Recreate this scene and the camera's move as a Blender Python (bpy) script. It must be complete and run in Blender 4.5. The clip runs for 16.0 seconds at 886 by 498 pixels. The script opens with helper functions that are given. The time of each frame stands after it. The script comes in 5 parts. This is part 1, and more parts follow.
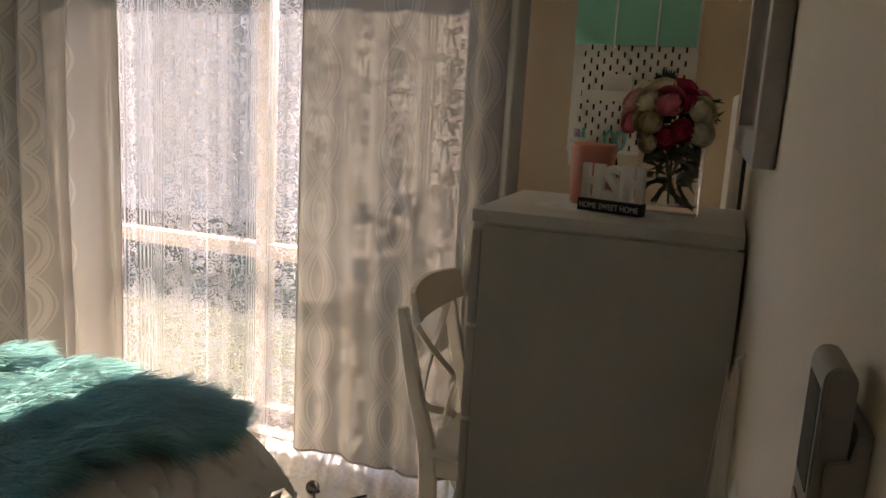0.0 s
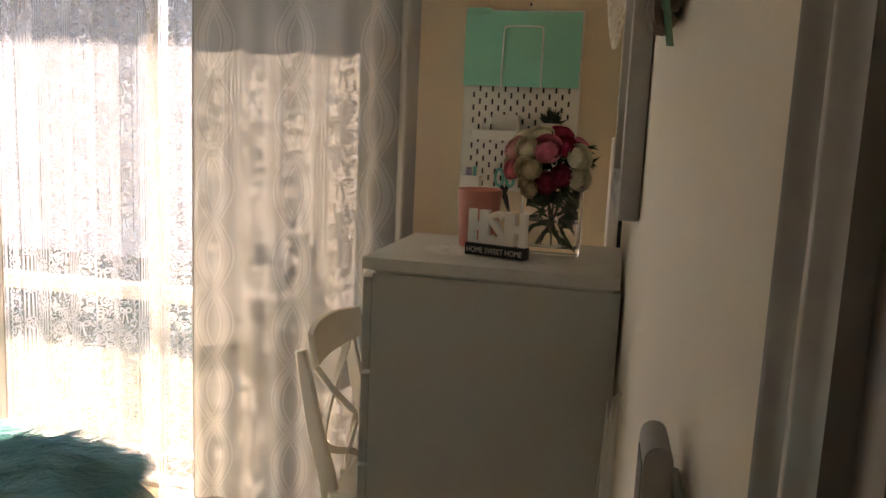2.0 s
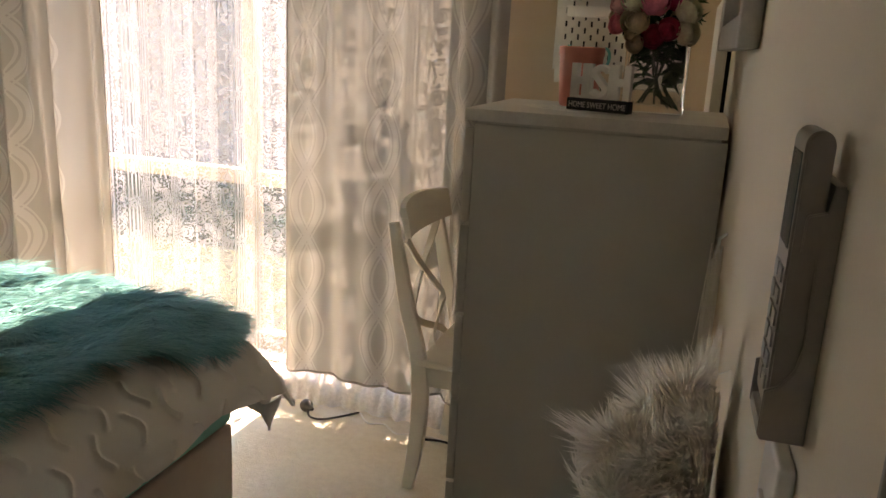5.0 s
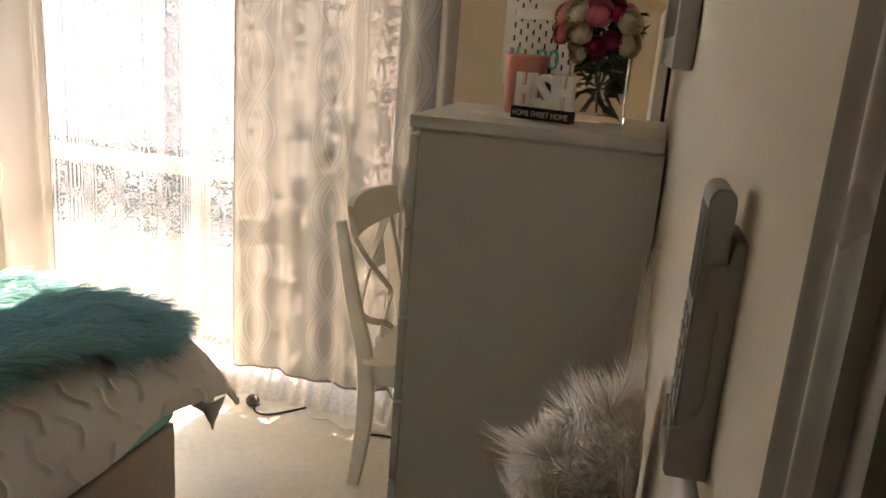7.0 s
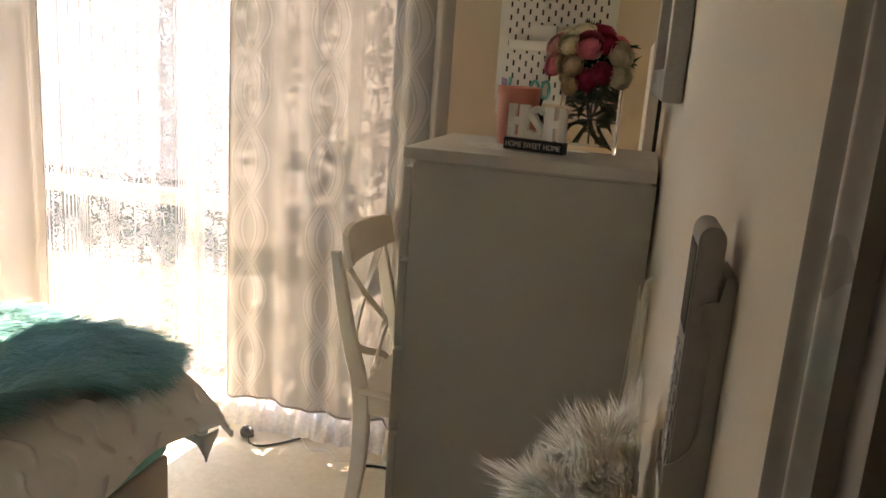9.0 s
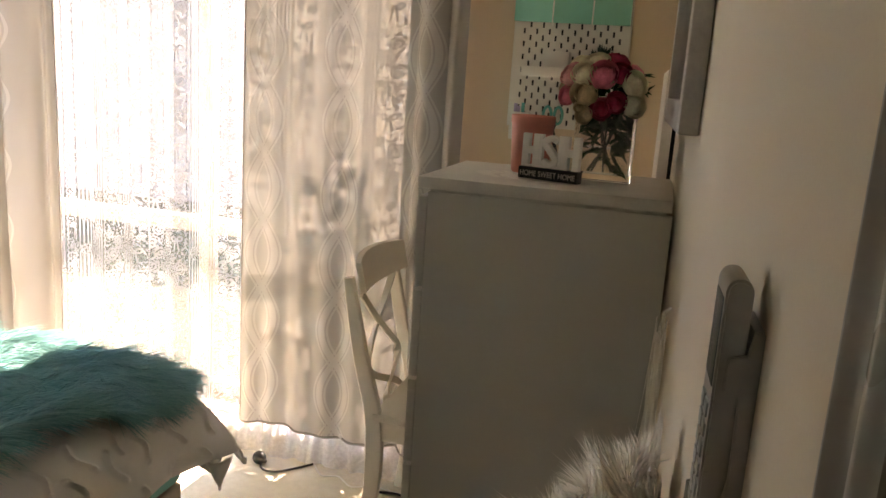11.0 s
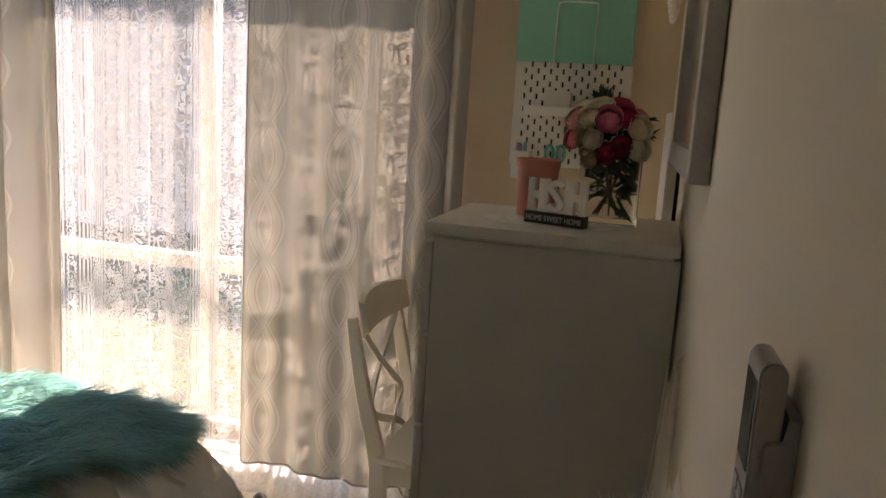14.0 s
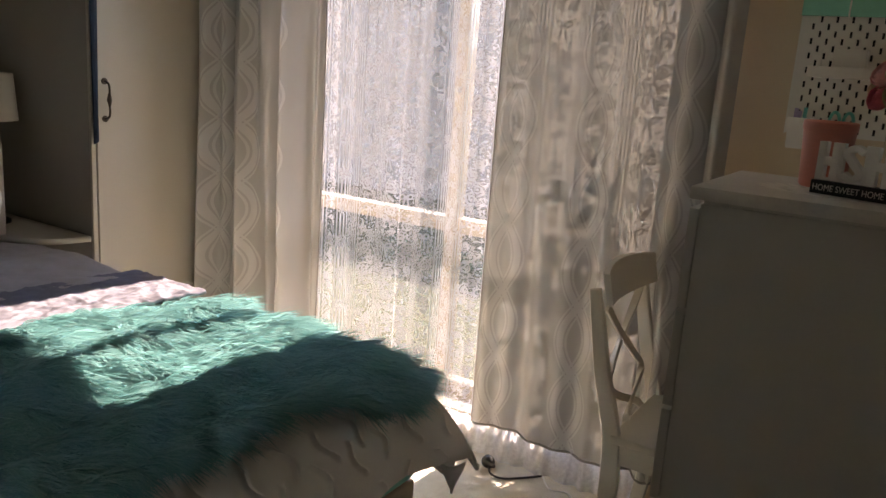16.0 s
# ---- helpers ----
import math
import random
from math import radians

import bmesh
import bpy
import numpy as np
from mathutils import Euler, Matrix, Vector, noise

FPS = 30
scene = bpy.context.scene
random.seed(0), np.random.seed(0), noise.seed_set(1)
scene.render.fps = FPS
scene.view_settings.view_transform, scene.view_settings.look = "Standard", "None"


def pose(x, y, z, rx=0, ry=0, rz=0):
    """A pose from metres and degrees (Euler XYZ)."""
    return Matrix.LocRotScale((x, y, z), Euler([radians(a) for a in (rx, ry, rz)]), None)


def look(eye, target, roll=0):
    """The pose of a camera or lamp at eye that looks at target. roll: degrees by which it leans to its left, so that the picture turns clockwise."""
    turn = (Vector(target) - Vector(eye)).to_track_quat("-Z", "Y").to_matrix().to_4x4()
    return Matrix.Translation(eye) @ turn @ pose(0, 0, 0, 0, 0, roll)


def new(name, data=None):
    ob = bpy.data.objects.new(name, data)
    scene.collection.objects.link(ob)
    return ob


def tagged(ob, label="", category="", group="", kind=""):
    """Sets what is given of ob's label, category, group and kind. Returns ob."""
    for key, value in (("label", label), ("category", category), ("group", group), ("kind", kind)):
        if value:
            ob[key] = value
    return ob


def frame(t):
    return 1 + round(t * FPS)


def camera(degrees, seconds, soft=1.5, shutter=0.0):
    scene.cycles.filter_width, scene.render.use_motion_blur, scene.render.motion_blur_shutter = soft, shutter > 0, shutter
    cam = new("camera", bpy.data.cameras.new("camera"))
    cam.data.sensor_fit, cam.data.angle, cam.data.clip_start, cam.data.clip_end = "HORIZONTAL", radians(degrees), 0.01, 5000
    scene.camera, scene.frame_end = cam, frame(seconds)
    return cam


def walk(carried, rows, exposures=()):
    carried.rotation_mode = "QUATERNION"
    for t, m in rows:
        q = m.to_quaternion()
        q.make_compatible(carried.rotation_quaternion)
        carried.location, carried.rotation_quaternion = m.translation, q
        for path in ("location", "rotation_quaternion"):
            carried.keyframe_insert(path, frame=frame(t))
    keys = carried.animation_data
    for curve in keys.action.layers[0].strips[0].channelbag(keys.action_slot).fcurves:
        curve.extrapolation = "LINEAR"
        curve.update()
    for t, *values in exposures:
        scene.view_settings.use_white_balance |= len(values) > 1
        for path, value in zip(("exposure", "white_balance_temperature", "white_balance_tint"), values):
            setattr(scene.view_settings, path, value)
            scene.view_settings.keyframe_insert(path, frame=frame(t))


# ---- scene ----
cam = camera(58.2, 16.0)
PATH = [
    (0, (-0.04, 0.289, 1.484), (-0.689, 2.143, 1.107), 3.3),
    (0.5, (-0.04, 0.275, 1.482), (-0.69, 2.128, 1.103), 3.3),
    (1, (-0.024, 0.257, 1.487), (-0.594, 2.137, 1.11), 3.3),
    (1.5, (0.001, 0.266, 1.516), (-0.451, 2.181, 1.158), 3.5),
    (2, (-0.003, 0.276, 1.536), (-0.436, 2.204, 1.23), 2.6),
    (2.5, (-0.01, 0.26, 1.571), (-0.47, 2.194, 1.348), 2.0),
    (3, (-0.011, 0.249, 1.588), (-0.466, 2.189, 1.416), 2.3),
    (3.5, (-0.019, 0.243, 1.567), (-0.463, 2.185, 1.393), 2.3),
    (4, (-0.028, 0.23, 1.501), (-0.515, 2.149, 1.213), 2.6),
    (4.5, (-0.04, 0.213, 1.393), (-0.637, 2.064, 0.927), 2.9),
    (6.8, (-0.02, 0.218, 1.433), (-0.511, 2.081, 0.898), 4.7),
    (7, (-0.019, 0.214, 1.438), (-0.491, 2.085, 0.913), 4.5),
    (7.5, (-0.014, 0.209, 1.45), (-0.46, 2.096, 0.958), 3.9),
    (8, (-0.017, 0.212, 1.445), (-0.465, 2.101, 0.967), 3.9),
    (8.5, (-0.018, 0.21, 1.449), (-0.482, 2.097, 0.979), 3.9),
    (9, (-0.018, 0.211, 1.447), (-0.486, 2.1, 0.988), 4.2),
    (11.5, (-0.031, 0.218, 1.469), (-0.544, 2.107, 1.06), 3.5),
    (12, (-0.03, 0.223, 1.466), (-0.545, 2.113, 1.064), 2.9),
    (12.5, (-0.046, 0.226, 1.476), (-0.552, 2.123, 1.095), 2.8),
    (13, (-0.062, 0.222, 1.484), (-0.549, 2.13, 1.13), 2.6),
    (13.5, (-0.071, 0.216, 1.493), (-0.536, 2.13, 1.145), 2.6),
    (14, (-0.053, 0.227, 1.497), (-0.554, 2.132, 1.153), 3.6),
    (14.5, (-0.019, 0.276, 1.493), (-0.618, 2.153, 1.147), 4.6),
    (15, (-0.04, 0.293, 1.465), (-0.744, 2.125, 1.081), 4.3),
    (15.5, (-0.07, 0.288, 1.468), (-0.901, 2.059, 1.052), 4.1),
    (16, (-0.114, 0.288, 1.454), (-1.137, 1.948, 1.008), 4.1),
]
EXPOSURE = [
    (0.0, 3.9, 7850, 30), (1.0, 4.05, 7850, 30), (2.0, 4.65, 8150, 30), (3.5, 4.85, 8450, 30), (4.5, 4.35, 8350, 30), (7.0, 4.9, 8350, 30),
    (9.0, 4.9, 8350, 30), (12.5, 4.6, 8200, 30), (14.0, 4.3, 8000, 30), (15.0, 3.95, 7750, 30), (16.0, 3.75, 7550, 30)]
walk(cam, [(t, look(eye, target, roll)) for t, eye, target, roll in PATH], EXPOSURE)

# ---- light ----
SUN_EL, SUN_SIDE = 36.0, -0.05
sun_to = Vector((-SUN_SIDE, 1.0, 0)).normalized() * math.cos(radians(SUN_EL)) + Vector((0, 0, math.sin(radians(SUN_EL))))
world = bpy.data.worlds.new("world")
scene.world = world
world.use_nodes = True
_wt = world.node_tree
_sky = _wt.nodes.new("ShaderNodeTexSky")
_sky.sky_type = "NISHITA"
_sky.sun_disc = False
_sky.sun_elevation = radians(SUN_EL)
_sky.dust_density, _sky.air_density = 0.0, 1.0
_sky.sun_rotation = math.atan2(sun_to.x, sun_to.y)
_bg = next(n for n in _wt.nodes if n.type == "BACKGROUND")
_wt.links.new(_sky.outputs[0], _bg.inputs[0])
_bg.inputs[1].default_value = 0.15
sun_data = bpy.data.lights.new("sun", "SUN")
sun_data.energy, sun_data.angle, sun_data.color = 3.5, radians(0.5), (1.0, 0.93, 0.82)
sun = new("sun", sun_data)
sun.matrix_world = look(sun_to * 20, (0, 0, 0))


# ---- material helpers ----
class Ex:
    """A shader value that builds math nodes when it is reckoned with."""

    def __init__(self, tree, sock):
        self.tree, self.sock = tree, sock

    def op(self, kind, *others, clamp=False):
        n = self.tree.nodes.new("ShaderNodeMath")
        n.operation, n.use_clamp = kind, clamp
        for i, v in enumerate((self, *others)):
            if isinstance(v, Ex):
                self.tree.links.new(v.sock, n.inputs[i])
            else:
                n.inputs[i].default_value = v
        return Ex(self.tree, n.outputs[0])

    def __add__(self, o): return self.op("ADD", o)
    def __sub__(self, o): return self.op("SUBTRACT", o)
    def __mul__(self, o): return self.op("MULTIPLY", o)
    def __truediv__(self, o): return self.op("DIVIDE", o)
    def lt(self, o): return self.op("LESS_THAN", o)
    def gt(self, o): return self.op("GREATER_THAN", o)
    def mx(self, o): return self.op("MAXIMUM", o)
    def mn(self, o): return self.op("MINIMUM", o)
    def sin(self): return self.op("SINE")
    def cos(self): return self.op("COSINE")
    def ab(self): return self.op("ABSOLUTE")
    def wrap(self, p): return self.op("WRAP", p, 0.0)


def hyp(a, b):
    return (a * a + b * b).op("SQRT")


def node_mat(name):
    m = bpy.data.materials.new(name)
    m.use_nodes = True
    t = m.node_tree
    b = next(n for n in t.nodes if n.type == "BSDF_PRINCIPLED")
    o = next(n for n in t.nodes if n.type == "OUTPUT_MATERIAL")
    return m, t, b, o


def noise_tex(t, scale, detail=4.0, coord=None, rough=0.55):
    n = t.nodes.new("ShaderNodeTexNoise")
    n.inputs["Scale"].default_value, n.inputs["Detail"].default_value, n.inputs["Roughness"].default_value = scale, detail, rough
    if coord is None:
        c = t.nodes.new("ShaderNodeTexCoord")
        coord = c.outputs["Object"]
    t.links.new(coord, n.inputs["Vector"])
    return n.outputs[0]


def ramp(t, value, c0, c1, lo=0.3, hi=0.7):
    r = t.nodes.new("ShaderNodeValToRGB")
    r.color_ramp.elements[0].position, r.color_ramp.elements[1].position = lo, hi
    r.color_ramp.elements[0].color, r.color_ramp.elements[1].color = (*c0, 1), (*c1, 1)
    t.links.new(value, r.inputs[0])
    return r.outputs[0]


def bump(t, height, b, strength, distance):
    n = t.nodes.new("ShaderNodeBump")
    n.inputs["Strength"].default_value, n.inputs["Distance"].default_value = strength, distance
    t.links.new(height, n.inputs["Height"])
    t.links.new(n.outputs[0], b.inputs["Normal"])


def plain(name, color, rough=0.5, metal=0.0, vary=0.12, scale=9.0, grain=160.0, relief=0.15, depth=0.001, sheen=0.0):
    """Paint, plastic, cloth: broad stains, fine grain."""
    m, t, b, o = node_mat(name)
    lo = tuple(c * (1 - vary) for c in color)
    hi = tuple(min(1, c * (1 + vary)) for c in color)
    big = noise_tex(t, scale)
    fine = noise_tex(t, grain, 3.0)
    mixed = Ex(t, big) * 0.65 + Ex(t, fine) * 0.35
    t.links.new(ramp(t, mixed.sock, lo, hi), b.inputs["Base Color"])
    b.inputs["Metallic"].default_value = metal
    rr = Ex(t, big) * 0.2 + (rough - 0.1)
    t.links.new(rr.sock, b.inputs["Roughness"])
    if sheen:
        b.inputs["Sheen Weight"].default_value = sheen
    if relief:
        bump(t, fine, b, relief, depth)
    return m


def fur_mat(name, root, tip, gloss=0.55, thin=0.3):
    m, t, b, o = node_mat(name)
    g = t.nodes.new("ShaderNodeNewGeometry")
    big = Ex(t, noise_tex(t, 7.0)) * 0.5 + Ex(t, g.outputs["Random Per Island"]) * 0.5
    t.links.new(ramp(t, big.sock, root, tip, 0.2, 0.8), b.inputs["Base Color"])
    b.inputs["Roughness"].default_value = gloss
    tr = t.nodes.new("ShaderNodeBsdfTranslucent")
    t.links.new(ramp(t, big.sock, root, tip, 0.2, 0.8), tr.inputs[0])
    mx = t.nodes.new("ShaderNodeMixShader")
    mx.inputs[0].default_value = thin
    t.links.new(b.outputs[0], mx.inputs[1])
    t.links.new(tr.outputs[0], mx.inputs[2])
    t.links.new(mx.outputs[0], o.inputs[0])
    return m


def cloth_shader(t, o, color, thin, cover=None):
    """Diffuse and translucent cloth; cover: how much thread there is at a point."""
    d, tr, mx = t.nodes.new("ShaderNodeBsdfDiffuse"), t.nodes.new("ShaderNodeBsdfTranslucent"), t.nodes.new("ShaderNodeMixShader")
    mx.inputs[0].default_value = thin
    for n in (d, tr):
        if isinstance(color, tuple):
            n.inputs[0].default_value = (*color, 1)
        else:
            t.links.new(color, n.inputs[0])
    t.links.new(d.outputs[0], mx.inputs[1])
    t.links.new(tr.outputs[0], mx.inputs[2])
    last = mx.outputs[0]
    if cover is not None:
        clear, mx2 = t.nodes.new("ShaderNodeBsdfTransparent"), t.nodes.new("ShaderNodeMixShader")
        t.links.new(cover.sock, mx2.inputs[0])
        t.links.new(clear.outputs[0], mx2.inputs[1])
        t.links.new(last, mx2.inputs[2])
        last = mx2.outputs[0]
    t.links.new(last, o.inputs[0])
    return d, tr


def uv_axes(t):
    c = t.nodes.new("ShaderNodeTexCoord")
    s = t.nodes.new("ShaderNodeSeparateXYZ")
    t.links.new(c.outputs["UV"], s.inputs[0])
    return Ex(t, s.outputs[0]), Ex(t, s.outputs[1]), c.outputs["UV"]


def lace_mat(name):
    """Machine lace: columns of roses and bows on net, between columns of straight cords with medallions."""
    m, t, b, o = node_mat(name)
    t.nodes.remove(b)
    u, v, uv = uv_axes(t)
    P, V = 0.150, 0.36
    a = u.wrap(P) - 0.05
    col = (u / P).op("FLOOR")
    w = (v + col * 0.143).wrap(V)
    warp = (Ex(t, noise_tex(t, 45.0, 2.0, uv)) - 0.5) * 0.02
    motif = None
    for ca, cb, r in ((-0.016, 0.030, 0.030), (0.018, 0.078, 0.026), (-0.014, 0.122, 0.030), (0.014, 0.172, 0.028), (-0.026, 0.205, 0.017), (0.030, 0.026, 0.016), (0.024, 0.345, 0.017), (-0.020, 0.345, 0.015)):
        x, y = a - ca, w - cb
        d = hyp(x, y) + warp
        th = y.op("ARCTAN2", x)
        petal = (th * 5.0).sin() * (0.14 * r) + r
        shape = d.lt(petal) * (d * (6.283 / (r * 0.42)) + th).sin().gt(-0.45)
        motif = shape if motif is None else motif.mx(shape)
    for side in (-1, 1):
        d = hyp(a - 0.016 * side, (w - 0.290) * 1.2)
        motif = motif.mx((d - 0.0105).ab().lt(0.0040))
        tail = (a - (w * -0.22 + 0.0662) * side).ab().lt(0.0034) * w.gt(0.240) * w.lt(0.285)
        motif = motif.mx(tail)
    motif = motif.mx(hyp(a, w - 0.290).lt(0.006))
    leaf = Ex(t, noise_tex(t, 85.0, 1.0, uv)).gt(0.555) * hyp(a, (w - 0.276) * 0.75).gt(0.030)
    motif = motif.mx(leaf * a.ab().lt(0.048))
    # cords
    incord = a.gt(0.052)
    cord = (u * (6.283 / 0.0115)).sin().gt(0.1)
    med = hyp(a - 0.076, ((v + col * 0.05).wrap(0.145) - 0.07) * 0.7).lt(0.020)
    medal = med * Ex(t, noise_tex(t, 170.0, 1.0, uv)).gt(0.47)
    cords = (cord * (med * -1.0 + 1.0)).mx(medal) * incord
    motif = (motif * (incord * -1.0 + 1.0)).mx(cords)
    edge = (a + 0.047 + (v * (6.283 / 0.022)).sin() * 0.0025).ab().lt(0.0022)
    motif = motif.mx(edge)
    k = 6.283 / 0.0066
    net = ((u + v) * k).sin().ab().lt(0.5).mx(((u - v) * k).sin().ab().lt(0.5))
    cover = (motif * 0.86).mx(net * 0.27).mx(0.04)
    cloth_shader(t, o, (0.52, 0.53, 0.565), 0.050, cover)
    return m


def sheer_mat(name):
    m, t, b, o = node_mat(name)
    t.nodes.remove(b)
    u, v, uv = uv_axes(t)
    cover = (Ex(t, noise_tex(t, 60.0, 3.0, uv)) * 0.5 + 0.5)
    cloth_shader(t, o, (0.85, 0.84, 0.82), 0.5, cover)
    return m


def ogee_mat(name, ground, line):
    """Grey curtain with paler interlaced waves woven in."""
    m, t, b, o = node_mat(name)
    t.nodes.remove(b)
    u, v, uv = uv_axes(t)
    P, V, A = 0.35, 0.498, 0.056
    a = (u + 0.077).wrap(P) - P / 2
    c = ((v + 0.2025) * (6.283 / V)).cos() * A
    band = None
    for s in (-1, 1):
        for off, wd in ((0.0, 0.014), (0.0255, 0.004), (-0.025, 0.004)):
            q = (a - c * s - off * s).ab().lt(wd)
            band = q if band is None else band.mx(q)
    weave = Ex(t, noise_tex(t, 420.0, 2.0, uv))
    f = (band * 0.75 + weave * 0.35)
    color = ramp(t, f.sock, ground, line, 0.1, 0.95)
    d, tr = cloth_shader(t, o, color, 0.031)
    t.links.remove(tr.inputs[0].links[0])
    t.links.new(ramp(t, f.sock, (0.70, 0.69, 0.63), (0.58, 0.575, 0.53), 0.1, 0.95), tr.inputs[0])
    n = t.nodes.new("ShaderNodeBump")
    n.inputs["Strength"].default_value, n.inputs["Distance"].default_value = 0.12, 0.001
    t.links.new(f.sock, n.inputs["Height"])
    t.links.new(n.outputs[0], d.inputs["Normal"])
    return m


def glass_mat(name, tint=(1, 1, 1), rough=0.0, ior=1.45):
    m, t, b, o = node_mat(name)
    b.inputs["Base Color"].default_value = (*tint, 1)
    b.inputs["Transmission Weight"].default_value, b.inputs["Roughness"].default_value, b.inputs["IOR"].default_value = 1.0, rough, ior
    return m


def pane_mat(name):
    m, t, b, o = node_mat(name)
    g, c, mx = t.nodes.new("ShaderNodeBsdfGlossy"), t.nodes.new("ShaderNodeBsdfTransparent"), t.nodes.new("ShaderNodeMixShader")
    g.inputs["Roughness"].default_value = 0.02
    mx.inputs[0].default_value = 0.022
    t.links.new(c.outputs[0], mx.inputs[1])
    t.links.new(g.outputs[0], mx.inputs[2])
    t.links.new(mx.outputs[0], o.inputs[0])
    return m


def carpet_mat(name):
    m, t, b, o = node_mat(name)
    big, fine = Ex(t, noise_tex(t, 3.0)), Ex(t, noise_tex(t, 260.0, 3.0))
    mid = Ex(t, noise_tex(t, 38.0, 3.0))
    f = big * 0.35 + fine * 0.4 + mid * 0.25
    t.links.new(ramp(t, f.sock, (0.52, 0.46, 0.34), (0.82, 0.76, 0.62), 0.3, 0.7), b.inputs["Base Color"])
    b.inputs["Roughness"].default_value, b.inputs["Sheen Weight"].default_value = 0.95, 0.3
    bump(t, (fine * 0.6 + mid * 0.8).sock, b, 0.8, 0.006)
    return m


def speckle_mat(name):
    m, t, b, o = node_mat(name)
    n = Ex(t, noise_tex(t, 190.0, 1.0))
    t.links.new(ramp(t, n.sock, (0.02, 0.02, 0.02), (0.7, 0.68, 0.64), 0.5, 0.58), b.inputs["Base Color"])
    b.inputs["Roughness"].default_value = 0.5
    return m


def floral_mat(name):
    m, t, b, o = node_mat(name)
    n = Ex(t, noise_tex(t, 22.0, 3.0))
    t.links.new(ramp(t, n.sock, (0.72, 0.66, 0.50), (0.30, 0.36, 0.20), 0.60, 0.68), b.inputs["Base Color"])
    b.inputs["Roughness"].default_value = 0.9
    return m


def leaf_mat(name, c0, c1):
    m, t, b, o = node_mat(name)
    t.nodes.remove(b)
    g = t.nodes.new("ShaderNodeNewGeometry")
    color = ramp(t, g.outputs["Random Per Island"], c0, c1, 0.0, 1.0)
    cloth_shader(t, o, color, 0.35)
    return m


